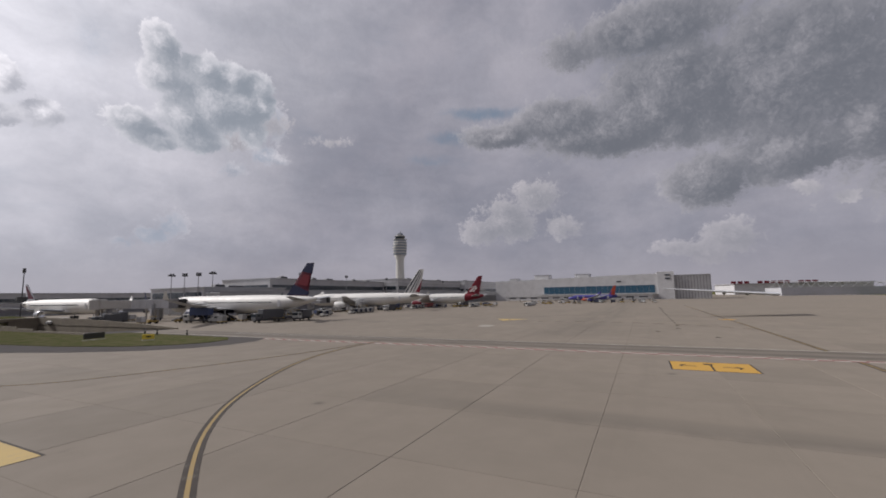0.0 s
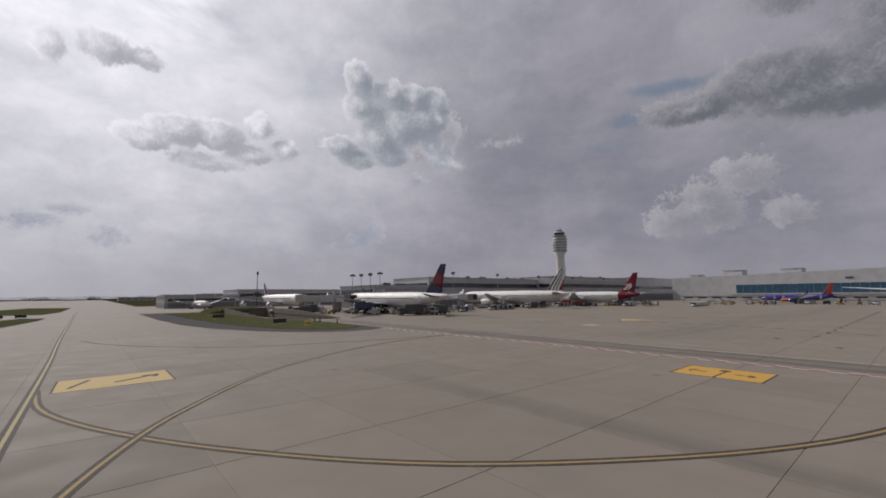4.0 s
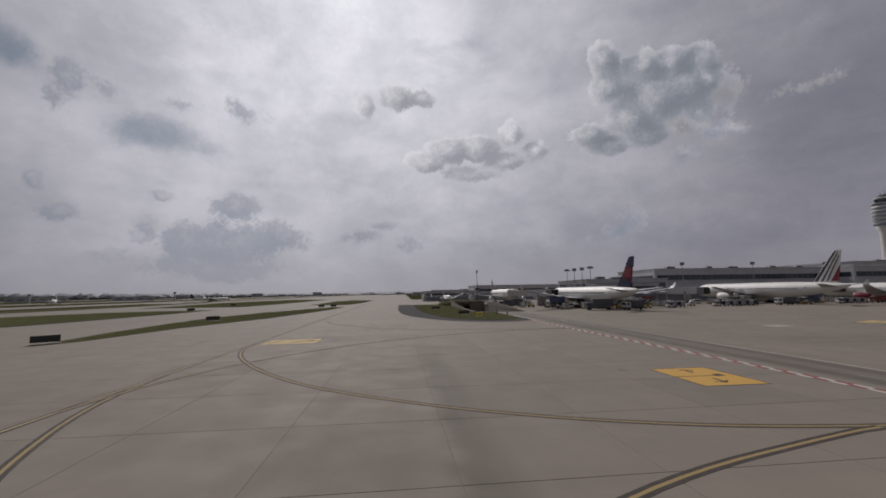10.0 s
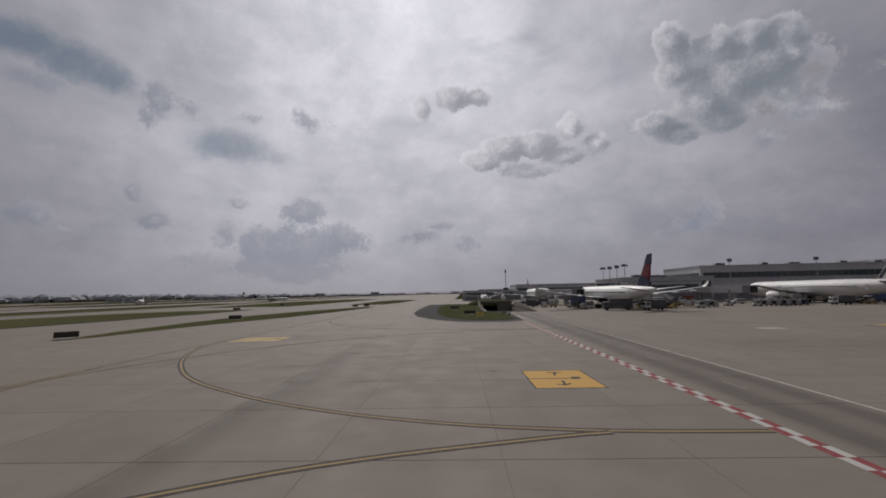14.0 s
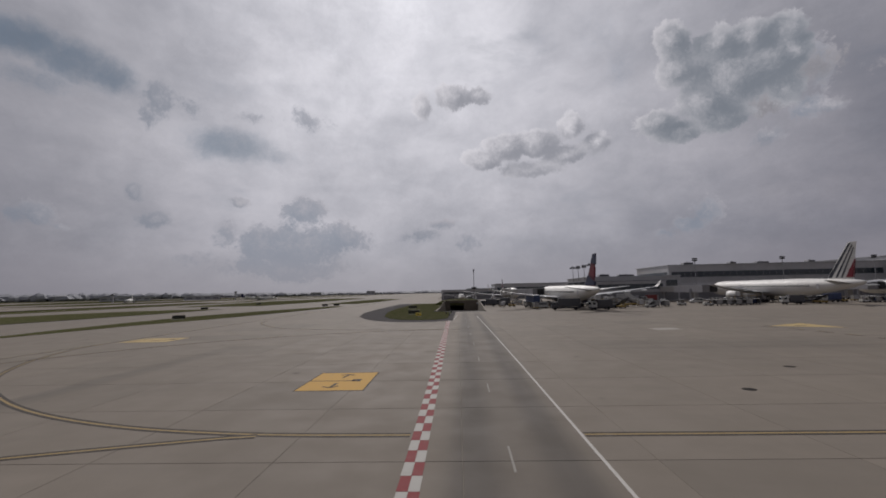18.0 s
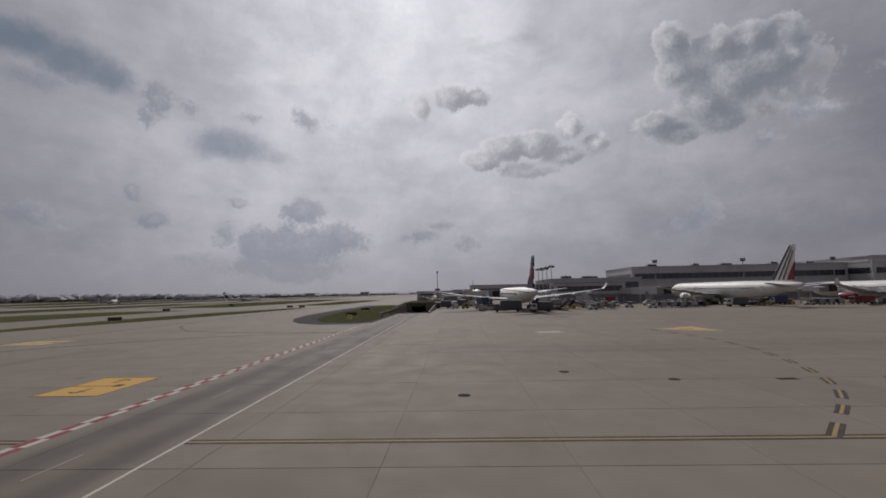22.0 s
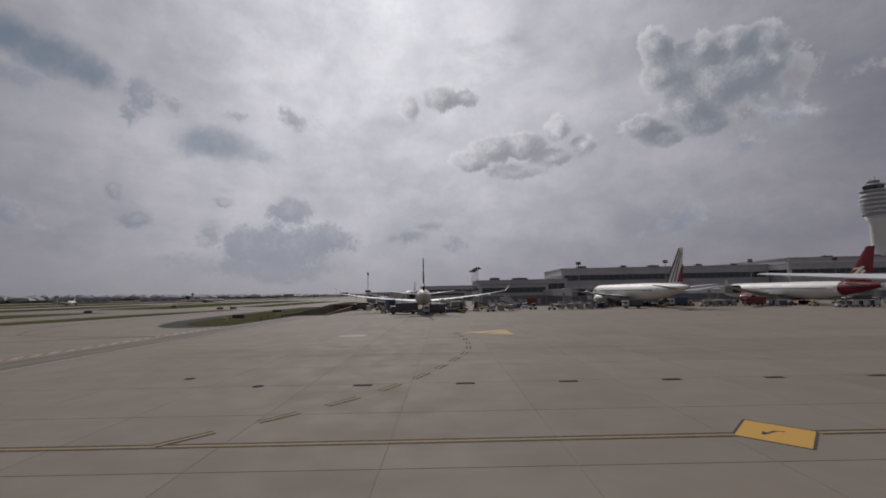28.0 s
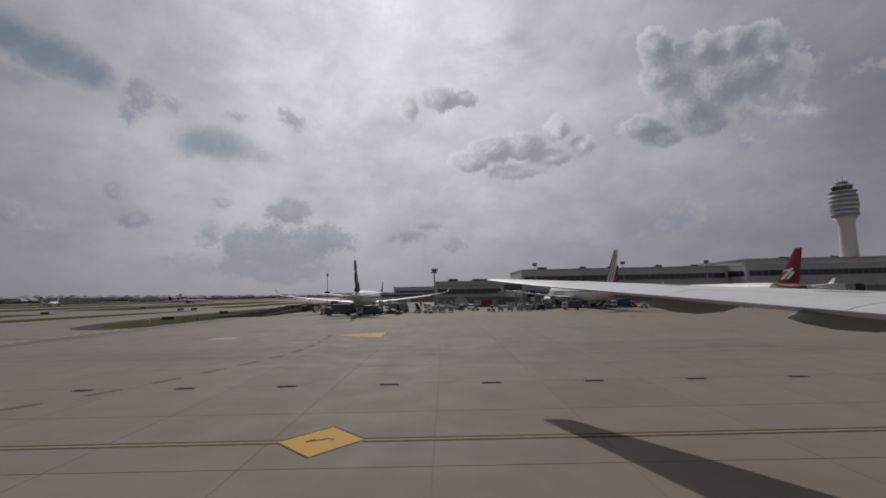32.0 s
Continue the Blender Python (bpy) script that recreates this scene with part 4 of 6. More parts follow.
def underpass():
    """The service road runs down a ramp into a dark portal."""
    x0, y0, x1, y1 = CUT
    low = -3.0
    bm = bmesh.new()
    v = [bm.verts.new(q) for q in ((x0, y0, -0.036), (x1, y0, -0.036), (x1, y1 - 6, low), (x0, y1 - 6, low), (x0, y1 + 14, low), (x1, y1 + 14, low))]
    bm.faces.new((v[0], v[1], v[2], v[3]))
    bm.faces.new((v[3], v[2], v[5], v[4]))
    tagged(mesh_object("ramp", bm, ASPHALT), "dark road ramp going down to the underpass", "ramp", kind="structure")
    ob = thing("road_portal", Matrix(), "dark concrete portal of the service road underpass", "portal")
    for k in range(8):
        a = y0 + 8.75 * k
        h = 0.35 + 1.8 * max(0.0, (k - 2) / 5)
        part("side_wall", box(x0 - 0.5, a, low - 0.3, x0, a + 8.7, h), BROWN_WALL, ob)
    part("pillar", box(x0, y1 - 6, low, x0 + 2.2, y1 - 4.8, 1.3), BROWN_WALL, ob)
    part("pillar", box(-4.8, y1 - 6, low, x1, y1 - 4.8, 1.3), BROWN_WALL, ob)
    part("lintel", box(x0 - 1.5, y1 - 6.2, 1.3, x1 + 1.2, y1 - 4.6, 2.15, 0.05), BROWN_WALL, ob)
    part("deck", box(x0, y1 - 4.6, 0.9, x1, y1 + 14, 1.3), CONCRETE_WALL, ob)
    part("back_wall", box(x0, y1 + 13.6, low, x1, y1 + 14, 0.9), WALL_DARK, ob)
    part("tunnel_wall", box(x0 + 1.0, y1 - 4.8, low, x0 + 1.6, y1 + 13.6, 0.9), WALL_DARK, ob)
    part("tunnel_wall", box(-4.6, y1 - 4.8, low, -4.0, y1 + 13.6, 0.9), WALL_DARK, ob)
    rings = []
    for u, w, z in ((0.0, 11.5, 1.2), (0.15, 11.2, 2.3), (0.5, 10.5, 2.7), (0.85, 11.2, 2.2), (1.0, 12.5, -0.2)):
        y = y1 - 4.4 + 24 * u
        rings.append([(-6 + w * c, y, -0.25 + (z + 0.25) * q) for c, q in ((-1.25, 0), (-1, 0.75), (-0.6, 0.97), (0, 1), (0.6, 0.97), (0.9, 0.7), (1.05, 0))])
    tagged(mesh_object("earth_bank", add_rings(bmesh.new(), rings), LAWN), "low grassed earth bank over the underpass", "bank", kind="structure")
    wall = thing("parapet_wall", Matrix(), "long low stained brown parapet beside the ramp", "wall")
    n = 13
    for k in range(n):
        a, b = y0 - 0.4 + 6 * k, y0 - 0.4 + 6 * k + 5.97
        h0, h1 = (0.25 + 1.85 * math.sin(min(1.0, q / 10) * math.pi / 2) for q in (k, k + 1))
        bm = bmesh.new()
        c = [bm.verts.new(q) for q in ((x1, a, low), (x1 + 0.4, a, low), (x1 + 0.4, b, low), (x1, b, low), (x1, a, h0), (x1 + 0.4, a, h0), (x1 + 0.4, b, h1), (x1, b, h1))]
        for q in ((3, 2, 1, 0), (4, 5, 6, 7), (0, 1, 5, 4), (1, 2, 6, 5), (2, 3, 7, 6), (3, 0, 4, 7)):
            bm.faces.new([c[i] for i in q])
        part("wall_panel", bm, BROWN_WALL, wall)


underpass()
# ---- aircraft ----
def aerofoil(chord, thick, n=7):
    """Upper then lower side of a plain section from the trailing edge round the nose; (along, up)."""
    up = [(t, 2.6 * thick * (math.sqrt(t) * 0.594 - 0.252 * t - 0.703 * t * t * 0.5 - 0.0 * t) * 0.72) for t in [1 - i / n for i in range(n + 1)]]
    pts = []
    for t, z in up:
        z = thick * 0.5 * math.sin(math.pi * min(1.0, (t ** 0.55))) if 0 < t < 1 else 0.0
        pts.append((t, z))
    low = [(t, -z * 0.6) for t, z in pts[::-1][1:-1]]
    return [(t * chord, z * chord) for t, z in pts + low]


def lift_surface(stations, vertical=False):
    """Skin through stations (x, y_lead, z, chord, thickness ratio); y falls from the leading to the trailing edge."""
    rings = []
    for x, y, z, c, t in stations:
        rings.append([((x + b, y - a, z) if vertical else (x, y - a, z + b)) for a, b in aerofoil(c, t)])
    return add_rings(bmesh.new(), rings)


def airliner(m, label, length=63.7, span=60.3, dia=5.64, fin_top=16.4, engines=((9.4, 42.0, 2.5, 1.45, 6.2),), hull=HULL, belly=HULL, fin=NAVY, cone=None, nacelle=HULL, winglet=True, stripes=(), gear=True, zc=5.15, windows=True, tee=False):
    """nose towards +y, tail cone end at y = 0. engines: (x, y of the intake, z, radius, length) mirrored."""
    ob = thing("airliner", m, label, "aircraft", "airliners at the gates" if gear else "")
    k, r = length / 63.7, dia / 2
    sec = [(0.0, 1.35, 0.22), (0.8, 1.25, 0.55), (3.0, 1.05, 1.05), (7.0, 0.72, 1.62), (12.0, 0.36, 2.2), (17.0, 0.12, 2.62), (22.0, 0.0, 2.82)]
    rings = []
    seg = 22

    def ring(y, z, rr, squash=1.0):
        return [(rr * math.sin(2 * math.pi * i / seg), y, z + rr * squash * math.cos(2 * math.pi * i / seg)) for i in range(seg)]
    for y, up, rr in sec:
        rings.append(ring(y * k, zc + up * dia / 5.64, rr * dia / 5.64))
    nose = [(8.5, 0.0, 2.82), (6.2, -0.02, 2.74), (4.2, -0.10, 2.52), (2.6, -0.26, 2.08), (1.3, -0.48, 1.5), (0.5, -0.66, 0.92), (0.06, -0.78, 0.3)]
    for d, up, rr in nose:
        rings.append(ring(length - d, zc + up * dia / 5.64, rr * dia / 5.64))
    body = part("fuselage", add_rings(bmesh.new(), rings), hull, ob, smooth=True)
    part("belly_fairing", add_rings(bmesh.new(), [[(w * math.sin(2 * math.pi * i / 14), y, zc - r * 0.62 + h * math.cos(2 * math.pi * i / 14)) for i in range(14)] for y, w, h in
         ((29 * k, 0.4, 0.2), (31 * k, 2.0, 0.8), (35 * k, 2.75, 1.25), (42 * k, 2.75, 1.25), (46 * k, 2.0, 0.9), (48.5 * k, 0.4, 0.2))]), belly, ob, smooth=True)
    if cone:
        part("tail_cone_paint", add_rings(bmesh.new(), [ring(y * k, zc + up * dia / 5.64, rr * dia / 5.64 + 0.03) for y, up, rr in sec[1:5]], caps=False), cone, body)
    # windscreen and cabin windows
    part("windscreen", box(-1.35, length - 3.35, zc + 0.72, 1.35, length - 2.1, zc + 1.22, 0.1), GLASS, body)
    if windows:
        bm = bmesh.new()
        for s in (-1, 1):
            for i in range(int((length - 26 * k) / 0.62)):
                y = 15 * k + 0.62 * i
                add_box(bm, s * (r * 0.985) - 0.05, y, zc + 0.35, s * (r * 0.985) + 0.05, y + 0.26, zc + 0.72)
        part("cabin_glazing", bm, GLASS, body)["kind"] = "stuff"
    for s in (-1, 1):
        for y in (length - 6.5, length - 20 * k, 12.5 * k):
            w = r * 0.985 if y > 20 else r * 0.80
            part("door", box(min(s * w, s * (w + 0.05)), y - 0.55, zc - 0.75, max(s * w, s * (w + 0.05)), y + 0.55, zc + 1.15, 0.02), WALL_LIGHT, body)
    # wings
    half = span / 2
    zr = zc - r * 0.62
    for s in (-1, 1):
        st = [(s * 1.6, 43.6 * k, zr, 13.6 * k, 0.125), (s * 3.2, 42.2 * k, zr + 0.15, 11.6 * k, 0.12), (s * half * 0.34, 37.4 * k, zr + 0.85, 7.2 * k, 0.11),
              (s * half * 0.7, 30.2 * k, zr + 2.2, 4.5 * k, 0.10), (s * (half - 0.8), 24.6 * k, zr + 3.55, 2.5 * k, 0.09)]
        wing = part("wing", lift_surface(st), WING_GREY, ob, smooth=True)
        if winglet:
            part("winglet", lift_surface([(s * (half - 0.8), 24.6 * k, zr + 3.55, 2.4 * k, 0.08), (s * (half - 0.2), 23.6 * k, zr + 4.3, 1.7 * k, 0.08), (s * (half + 0.3), 22.6 * k, zr + 5.6, 0.9 * k, 0.08)]), hull, wing)
        for fx in (0.28, 0.46, 0.62, 0.76):
            yy, zz = 43.0 * k - fx * 27.5 * k - 6.4 * k + fx * 3.6 * k, zr + fx * 3.6 - 0.45
            part("flap_fairing", turned([(0.05, -2.4), (0.28, -1.2), (0.36, 0.4), (0.22, 1.8), (0.05, 2.6)], 8, (s * half * fx, yy + 0.6, zz), "y"), WING_GREY, wing)
        tz = fin_top - 0.3 if tee else zc + 1.0
        ty = 3.6 * k if tee else 8.6 * k
        part("tailplane", lift_surface([(s * (0.1 if tee else 0.8), ty, tz, (3.4 if tee else 5.6) * k, 0.1), (s * 9.6 * span / 60.3, ty - (2.4 if tee else 5.5) * k, tz + (0.2 if tee else 1.1), 2.3 * k, 0.09)]), WING_GREY if hull is HULL else hull, ob, smooth=True)
        for ex, ey, ez, er, el in engines:
            eng = part("engine_nacelle", turned([(er * 0.42, -el * 0.98), (er * 0.62, -el * 0.8), (er * 0.92, -el * 0.55), (er * 1.03, -el * 0.3), (er, -el * 0.06), (er * 0.93, 0.0), (er * 0.84, 0.03), (er * 0.80, -0.25), (er * 0.78, -0.7)], 20, (s * ex, ey, ez), "y"), nacelle, ob, smooth=True)
            part("intake_lip", turned([(er * 1.005, -0.28), (er * 0.99, -0.05), (er * 0.92, 0.06), (er * 0.83, 0.05), (er * 0.80, -0.2)], 20, (s * ex, ey, ez), "y"), BARE, eng, smooth=True)
            part("fan", turned([(er * 0.79, -0.75), (er * 0.79, -0.6), (er * 0.2, -0.55), (er * 0.02, -0.1)], 20, (s * ex, ey, ez), "y"), FAN, eng)
            part("exhaust_cone", turned([(er * 0.36, -el * 0.92), (er * 0.3, -el * 1.05), (er * 0.04, -el * 1.22)], 12, (s * ex, ey, ez), "y"), BARE, eng)
            part("pylon", box(s * ex - 0.22, ey - el * 0.95, ez + er * 0.7, s * ex + 0.22, ey - el * 0.15, ez + er + 0.9, 0.05), hull, eng)
    zt = zc + 2.25 * dia / 5.64
    f = part("fin", lift_surface([(0, 12.4 * k, zt - 0.6, 8.8 * k, 0.095), (0, 11.4 * k, zt + 0.3, 7.9 * k, 0.095), (0, 3.9 * k, fin_top, 2.5 * k, 0.09)], vertical=True), fin, ob, smooth=False)
    for outline, mat in stripes:
        for s in (-1, 1):
            pts = []
            for u, v in outline:                      # u along the chord from the nose edge, v up the fin
                lead, chord = (11.4 - 7.5 * v) * k, (7.9 - 5.4 * v) * k
                pts.append((lead - u * chord, zt + 0.3 + v * (fin_top - zt - 0.3)))
            half = [((0.38 - 0.26 * v) * k * (1.0 if s > 0 else 0.62) + 0.015) for u, v in outline]
            bm = bmesh.new()
            a = [bm.verts.new((0.0, y, z)) for y, z in pts]
            b = [bm.verts.new((s * h, y, z)) for (y, z), h in zip(pts, half)]
            bm.faces.new(a)
            bm.faces.new(b[::-1])
            for i in range(len(pts)):
                bm.faces.new((a[i], b[i], b[(i + 1) % len(pts)], a[(i + 1) % len(pts)]))
            bmesh.ops.recalc_face_normals(bm, faces=bm.faces[:])
            part("fin_stripe", bm, mat, f)
    if gear:
        for s in (-1, 1):
            leg = part("main_gear_leg", tube((s * 5.1, 31.5 * k, zr + 0.2), (s * 5.1, 31.5 * k, 0.9), 0.24, 8), STEEL, ob)
            for dx in (-0.6, 0.6):
                for dy in (-0.95, 0.95):
                    part("tyre", turned([(0.42, -0.24), (0.66, -0.2), (0.7, 0), (0.66, 0.2), (0.42, 0.24)], 14, (s * 5.1 + dx, 31.5 * k + dy, 0.7), "x"), RUBBER, leg)
        leg = part("nose_gear_leg", tube((0, length - 6.6, zc - r + 0.3), (0, length - 6.6, 0.6), 0.15, 8), STEEL, ob)
        for dx in (-0.34, 0.34):
            part("tyre", turned([(0.3, -0.16), (0.5, -0.12), (0.53, 0), (0.5, 0.12), (0.3, 0.16)], 14, (dx, length - 6.6, 0.53), "x"), RUBBER, leg)
    return ob


# navy fin with a red swoosh; white fin with slanting bars; dark red fin
SWOOSH = [([(0.0, 0.74), (1.0, 0.66), (1.0, 0.995), (0.0, 0.995)], NAVY), ([(0.22, 0.34), (0.92, 0.26), (0.92, 0.58), (0.36, 0.66)], FIN_RED), ([(0.0, 0.0), (1.0, 0.0), (1.0, 0.10), (0.02, 0.34)], NAVY)]
BARS = [([(0.04, 0.02), (0.19, 0.02), (0.40, 0.98), (0.14, 0.98)], CHARCOAL), ([(0.33, 0.02), (0.42, 0.02), (0.66, 0.92), (0.54, 0.92)], CHARCOAL),
        ([(0.55, 0.02), (0.61, 0.02), (0.84, 0.84), (0.77, 0.84)], CHARCOAL), ([(0.74, 0.02), (0.99, 0.02), (0.99, 0.52)], FIN_RED)]
SCRIPT = [([(0.10, 0.10), (0.30, 0.10), (0.62, 0.42), (0.46, 0.44)], HULL), ([(0.40, 0.10), (0.52, 0.10), (0.72, 0.30), (0.60, 0.34)], HULL), ([(0.05, 0.34), (0.5, 0.36), (0.5, 0.41), (0.05, 0.39)], HULL)]
TURN = 3.9
airliner(pose(35.4, 125.4, 0, 0, 0, TURN), "white wide-body airliner with a navy and red fin at its gate", fin_top=17.3, fin=DARK_RED, stripes=SWOOSH, belly=NAVY, nacelle=NAVY)
airliner(pose(119.0, 134.0, 0, 0, 0, TURN + 0.6), "white wide-body airliner with slanting navy and red fin bars", length=70.0, span=64.8, dia=6.2, fin_top=19.8, zc=5.6,
         engines=((9.8, 46.0, 2.75, 1.95, 7.2),), fin=HULL, stripes=BARS, winglet=False)
airliner(pose(168.1, 122.6, 0, 0, 0, TURN), "white wide-body airliner with a dark red fin and tail", fin=FIN_RED, cone=FIN_RED, stripes=SCRIPT, nacelle=FIN_RED, fin_top=17.9)
airliner(pose(20.4, 276.0, 0, 0, 0, 181.0), "white four-engined airliner with a red and grey fin, nose out", length=63.0, fin=HULL_GREY, stripes=[([(0.05, 0.1), (0.6, 0.1), (0.9, 0.9), (0.5, 0.9)], DARK_RED)],
         engines=((9.4, 42.0, 2.5, 1.25, 5.2), (19.5, 34.5, 3.0, 1.25, 5.2)), nacelle=HULL_GREY, fin_top=14.6)
airliner(pose(262, 58, 0, 0, 0, 8), "violet blue narrow-body airliner with an orange fin", length=33.6, span=34.3, dia=3.76, fin_top=11.8, zc=3.5, hull=PURPLE, belly=ORANGE, fin=ORANGE,
         engines=((4.9, 20.5, 1.9, 1.0, 4.2),), nacelle=PURPLE, stripes=[([(0.0, 0.0), (0.35, 0.0), (0.2, 0.5)], PURPLE)])
airliner(pose(-290, 519, 0, 0, 0, -62), "distant white twin-jet with a dark T-tail taxiing", length=45.0, span=33.0, dia=3.4, fin_top=9.2, zc=3.0, fin=NAVY, engines=((2.7, 11.0, 3.9, 0.9, 5.0),), winglet=False, windows=False, tee=True)
airliner(pose(-455, 548, 0, 0, 0, -150), "distant white airliner taxiing on the far taxiway", length=38.0, span=34.0, dia=3.7, fin_top=11.5, zc=3.4, fin=HULL, engines=((5.0, 22.0, 1.9, 1.0, 4.0),), winglet=False, windows=False)
airliner(pose(90, 318, 0, 0, 0, 170), "white airliner with a dark fin at the far concourse", length=40.0, span=36.0, dia=3.9, fin_top=11.8, zc=3.6, fin=NAVY, engines=((5.2, 24.0, 2.0, 1.0, 4.0),), windows=False)
airliner(pose(-8, 318, 0, 0, 0, 186), "small white airliner at the far concourse stub", length=30.0, span=28.0, dia=3.2, fin_top=8.6, zc=3.0, fin=HULL_GREY, engines=((4.2, 18.0, 1.8, 0.85, 3.6),), windows=False)


# ---- the wing outside the cabin window, where it comes to stand at the end of the taxiing ----
def own_wing():
    ob = thing("aircraft_wing", pose(64.2, 0.95, 0.0), "pale grey swept airliner wing over the apron", "aircraft wing")
    st = [(32.6, 3.0, 4.4, 7.62, 7.64), (26.0, 5.5, 8.9, 7.02, 7.20), (18.9, 8.1, 13.4, 6.52, 6.62), (12.0, 10.6, 17.9, 6.02, 6.10), (5.5, 13.0, 22.3, 5.55, 5.66)]

    def section(y, xt, xl, zt, zl, a, b, grow=0.0):
        """Ring of the section between the chord fractions a and b, counted from the trailing edge."""
        c = xl - xt
        up = [a + (b - a) * i / 8 for i in range(9)]

        def th(t):
            return c * 0.055 * math.sin(math.pi * min(1.0, max(0.0, t)) ** 0.8) + 0.015
        top = [(xt + c * t, y, zt + (zl - zt) * t + th(t) * 0.8 + grow) for t in up]
        low = [(xt + c * t, y, zt + (zl - zt) * t - th(t) - grow) for t in up[::-1]]
        return top + low
    part("wing_box", add_rings(bmesh.new(), [section(*q, 0.24, 0.88) for q in st]), WING_SKIN, ob)
    part("slat", add_rings(bmesh.new(), [section(*q, 0.885, 1.0) for q in st]), BARE, ob, "bright bare metal leading edge slat")

    def between(y):
        for p, q in zip(st, st[1:]):
            if q[0] <= y <= p[0]:
                t = (p[0] - y) / (p[0] - q[0])
                return (y, *(a + (b - a) * t for a, b in zip(p[1:], q[1:])))
        return st[-1]
    for nm, y0, y1 in (("wingtip_panel", 32.6, 30.8), ("aileron", 30.76, 24.2), ("flap", 24.16, 17.2), ("flap", 17.16, 11.6), ("flap", 11.56, 5.5)):
        part(nm, add_rings(bmesh.new(), [section(*between(y0 + (y1 - y0) * i / 3), 0.0, 0.235) for i in range(4)]), WING_SKIN, ob)
    for y, ln, on, drop, deep in ((18.1, 2.8, 1.6, 0.34, 1.0), (12.7, 3.4, 1.6, 0.26, 1.0)):
        yy, xt, xl, zt, zl = between(y)
        bm = bmesh.new()
        rings = []
        for u, w, h in ((-0.55, 0.02, 0.03), (-0.42, 0.14, 0.20), (-0.15, 0.27, 0.42), (0.2, 0.34, 0.55), (0.6, 0.34, 0.50), (0.9, 0.22, 0.30), (1.02, 0.03, 0.05)):
            rings.append([(xt + on + ln * u, y + w * math.cos(2 * math.pi * i / 12), zt - drop + 0.02 * ln * u + deep * h * math.sin(2 * math.pi * i / 12)) for i in range(12)])
        part("flap_fairing", add_rings(bm, rings), FAIRING, ob, smooth=True)
    for y, f0, f1 in ((9.6, 0.40, 0.52), (14.2, 0.36, 0.46), (20.0, 0.42, 0.52), (8.2, 0.62, 0.74)):
        bm = bmesh.new()
        rows = []
        for up in (0.002, 0.010):
            ring = []
            for yy, t in ((y, f0), (y, f1), (y - 1.1, f1), (y - 1.1, f0)):
                q, xt, xl, zt, zl = between(yy)
                th = (xl - xt) * 0.055 * math.sin(math.pi * t ** 0.8) + 0.015
                ring.append(bm.verts.new((xt + (xl - xt) * t, yy, zt + (zl - zt) * t + th * 0.8 + up)))
            rows.append(ring)
        bm.faces.new(rows[1])
        for i in range(4):
            bm.faces.new((rows[0][i], rows[0][(i + 1) % 4], rows[1][(i + 1) % 4], rows[1][i]))
        bmesh.ops.recalc_face_normals(bm, faces=bm.faces[:])
        part("access_panel", bm, WING_GREY, ob, "darker grey access panel")
    for y in (31.6, 29.5, 27.5):
        yy, xt, xl, zt, zl = between(y)
        part("static_wick", tube((xt + 0.05, y, zt), (xt - 0.35, y - 0.03, zt - 0.02), 0.012, 5), DARK_STEEL, ob)


own_wing()
# ---- jet bridges, vehicles and ramp gear ----
def jet_bridge(a, b, label, z=4.4):
    """a: rotunda, b: aircraft door."""
    a, b = Vector((*a, 0)), Vector((*b, 0))
    d = (b - a).normalized()
    ang = math.degrees(math.atan2(-d.x, d.y))
    ln = (b - a).length
    ob = thing("jet_bridge", pose(a.x, a.y, 0, 0, 0, ang), label, "jet bridge", "jet bridges at the gates")
    part("rotunda", turned([(2.4, z - 0.4), (2.5, z - 0.2), (2.5, z + 2.8), (2.2, z + 3.2)], 16), TAN, ob)
    part("column", turned([(0.7, 0), (0.6, z - 0.4)], 12), CONCRETE_WALL, ob)
    part("inner_tunnel", box(-1.35, 2.0, z, 1.35, ln * 0.58, z + 2.5, 0.05), TAN, ob)
    part("outer_tunnel", box(-1.6, ln * 0.45, z - 0.2, 1.6, ln - 2.2, z + 2.8, 0.05), WALL_LIGHT, ob)
    for k in range(int(ln * 0.45 / 2.4)):
        for s in (-1, 1):
            y = ln * 0.47 + 2.4 * k
            part("side_rib", box(s * 1.64 - 0.05, y, z - 0.15, s * 1.64 + 0.05, y + 0.14, z + 2.7), WALL_GREY, ob)
    part("cab", box(-2.1, ln - 2.6, z - 0.3, 2.1, ln + 0.6, z + 2.9, 0.12), WALL_DARK, ob, "dark cab at the end of the bridge")
    part("bellows", box(-1.9, ln + 0.5, z - 0.1, 1.9, ln + 1.3, z + 2.6, 0.2), RUBBER, ob)
    part("lift_frame", box(-2.2, ln * 0.72, 1.0, 2.2, ln * 0.72 + 0.5, z - 0.1), STEEL, ob)
    for s in (-1, 1):
        part("lift_leg", box(s * 2.0 - 0.2, ln * 0.72 - 0.2, 0.5, s * 2.0 + 0.2, ln * 0.72 + 0.7, z + 1.2), STEEL, ob)
        part("wheel", turned([(0.3, -0.2), (0.55, -0.16), (0.55, 0.16), (0.3, 0.2)], 12, (s * 1.1, ln * 0.72 + 0.25, 0.55), "x"), RUBBER, ob)
    part("service_stair", box(2.2, ln - 5.5, 0.0, 3.1, ln - 5.2, z), STEEL, ob)
    for k in range(9):
        part("tread", box(2.2, ln - 5.2 + 0.35 * k, z * (1 - k / 9) - 0.25, 3.1, ln - 4.85 + 0.35 * k, z * (1 - k / 9) - 0.2), STEEL, ob)
    return ob


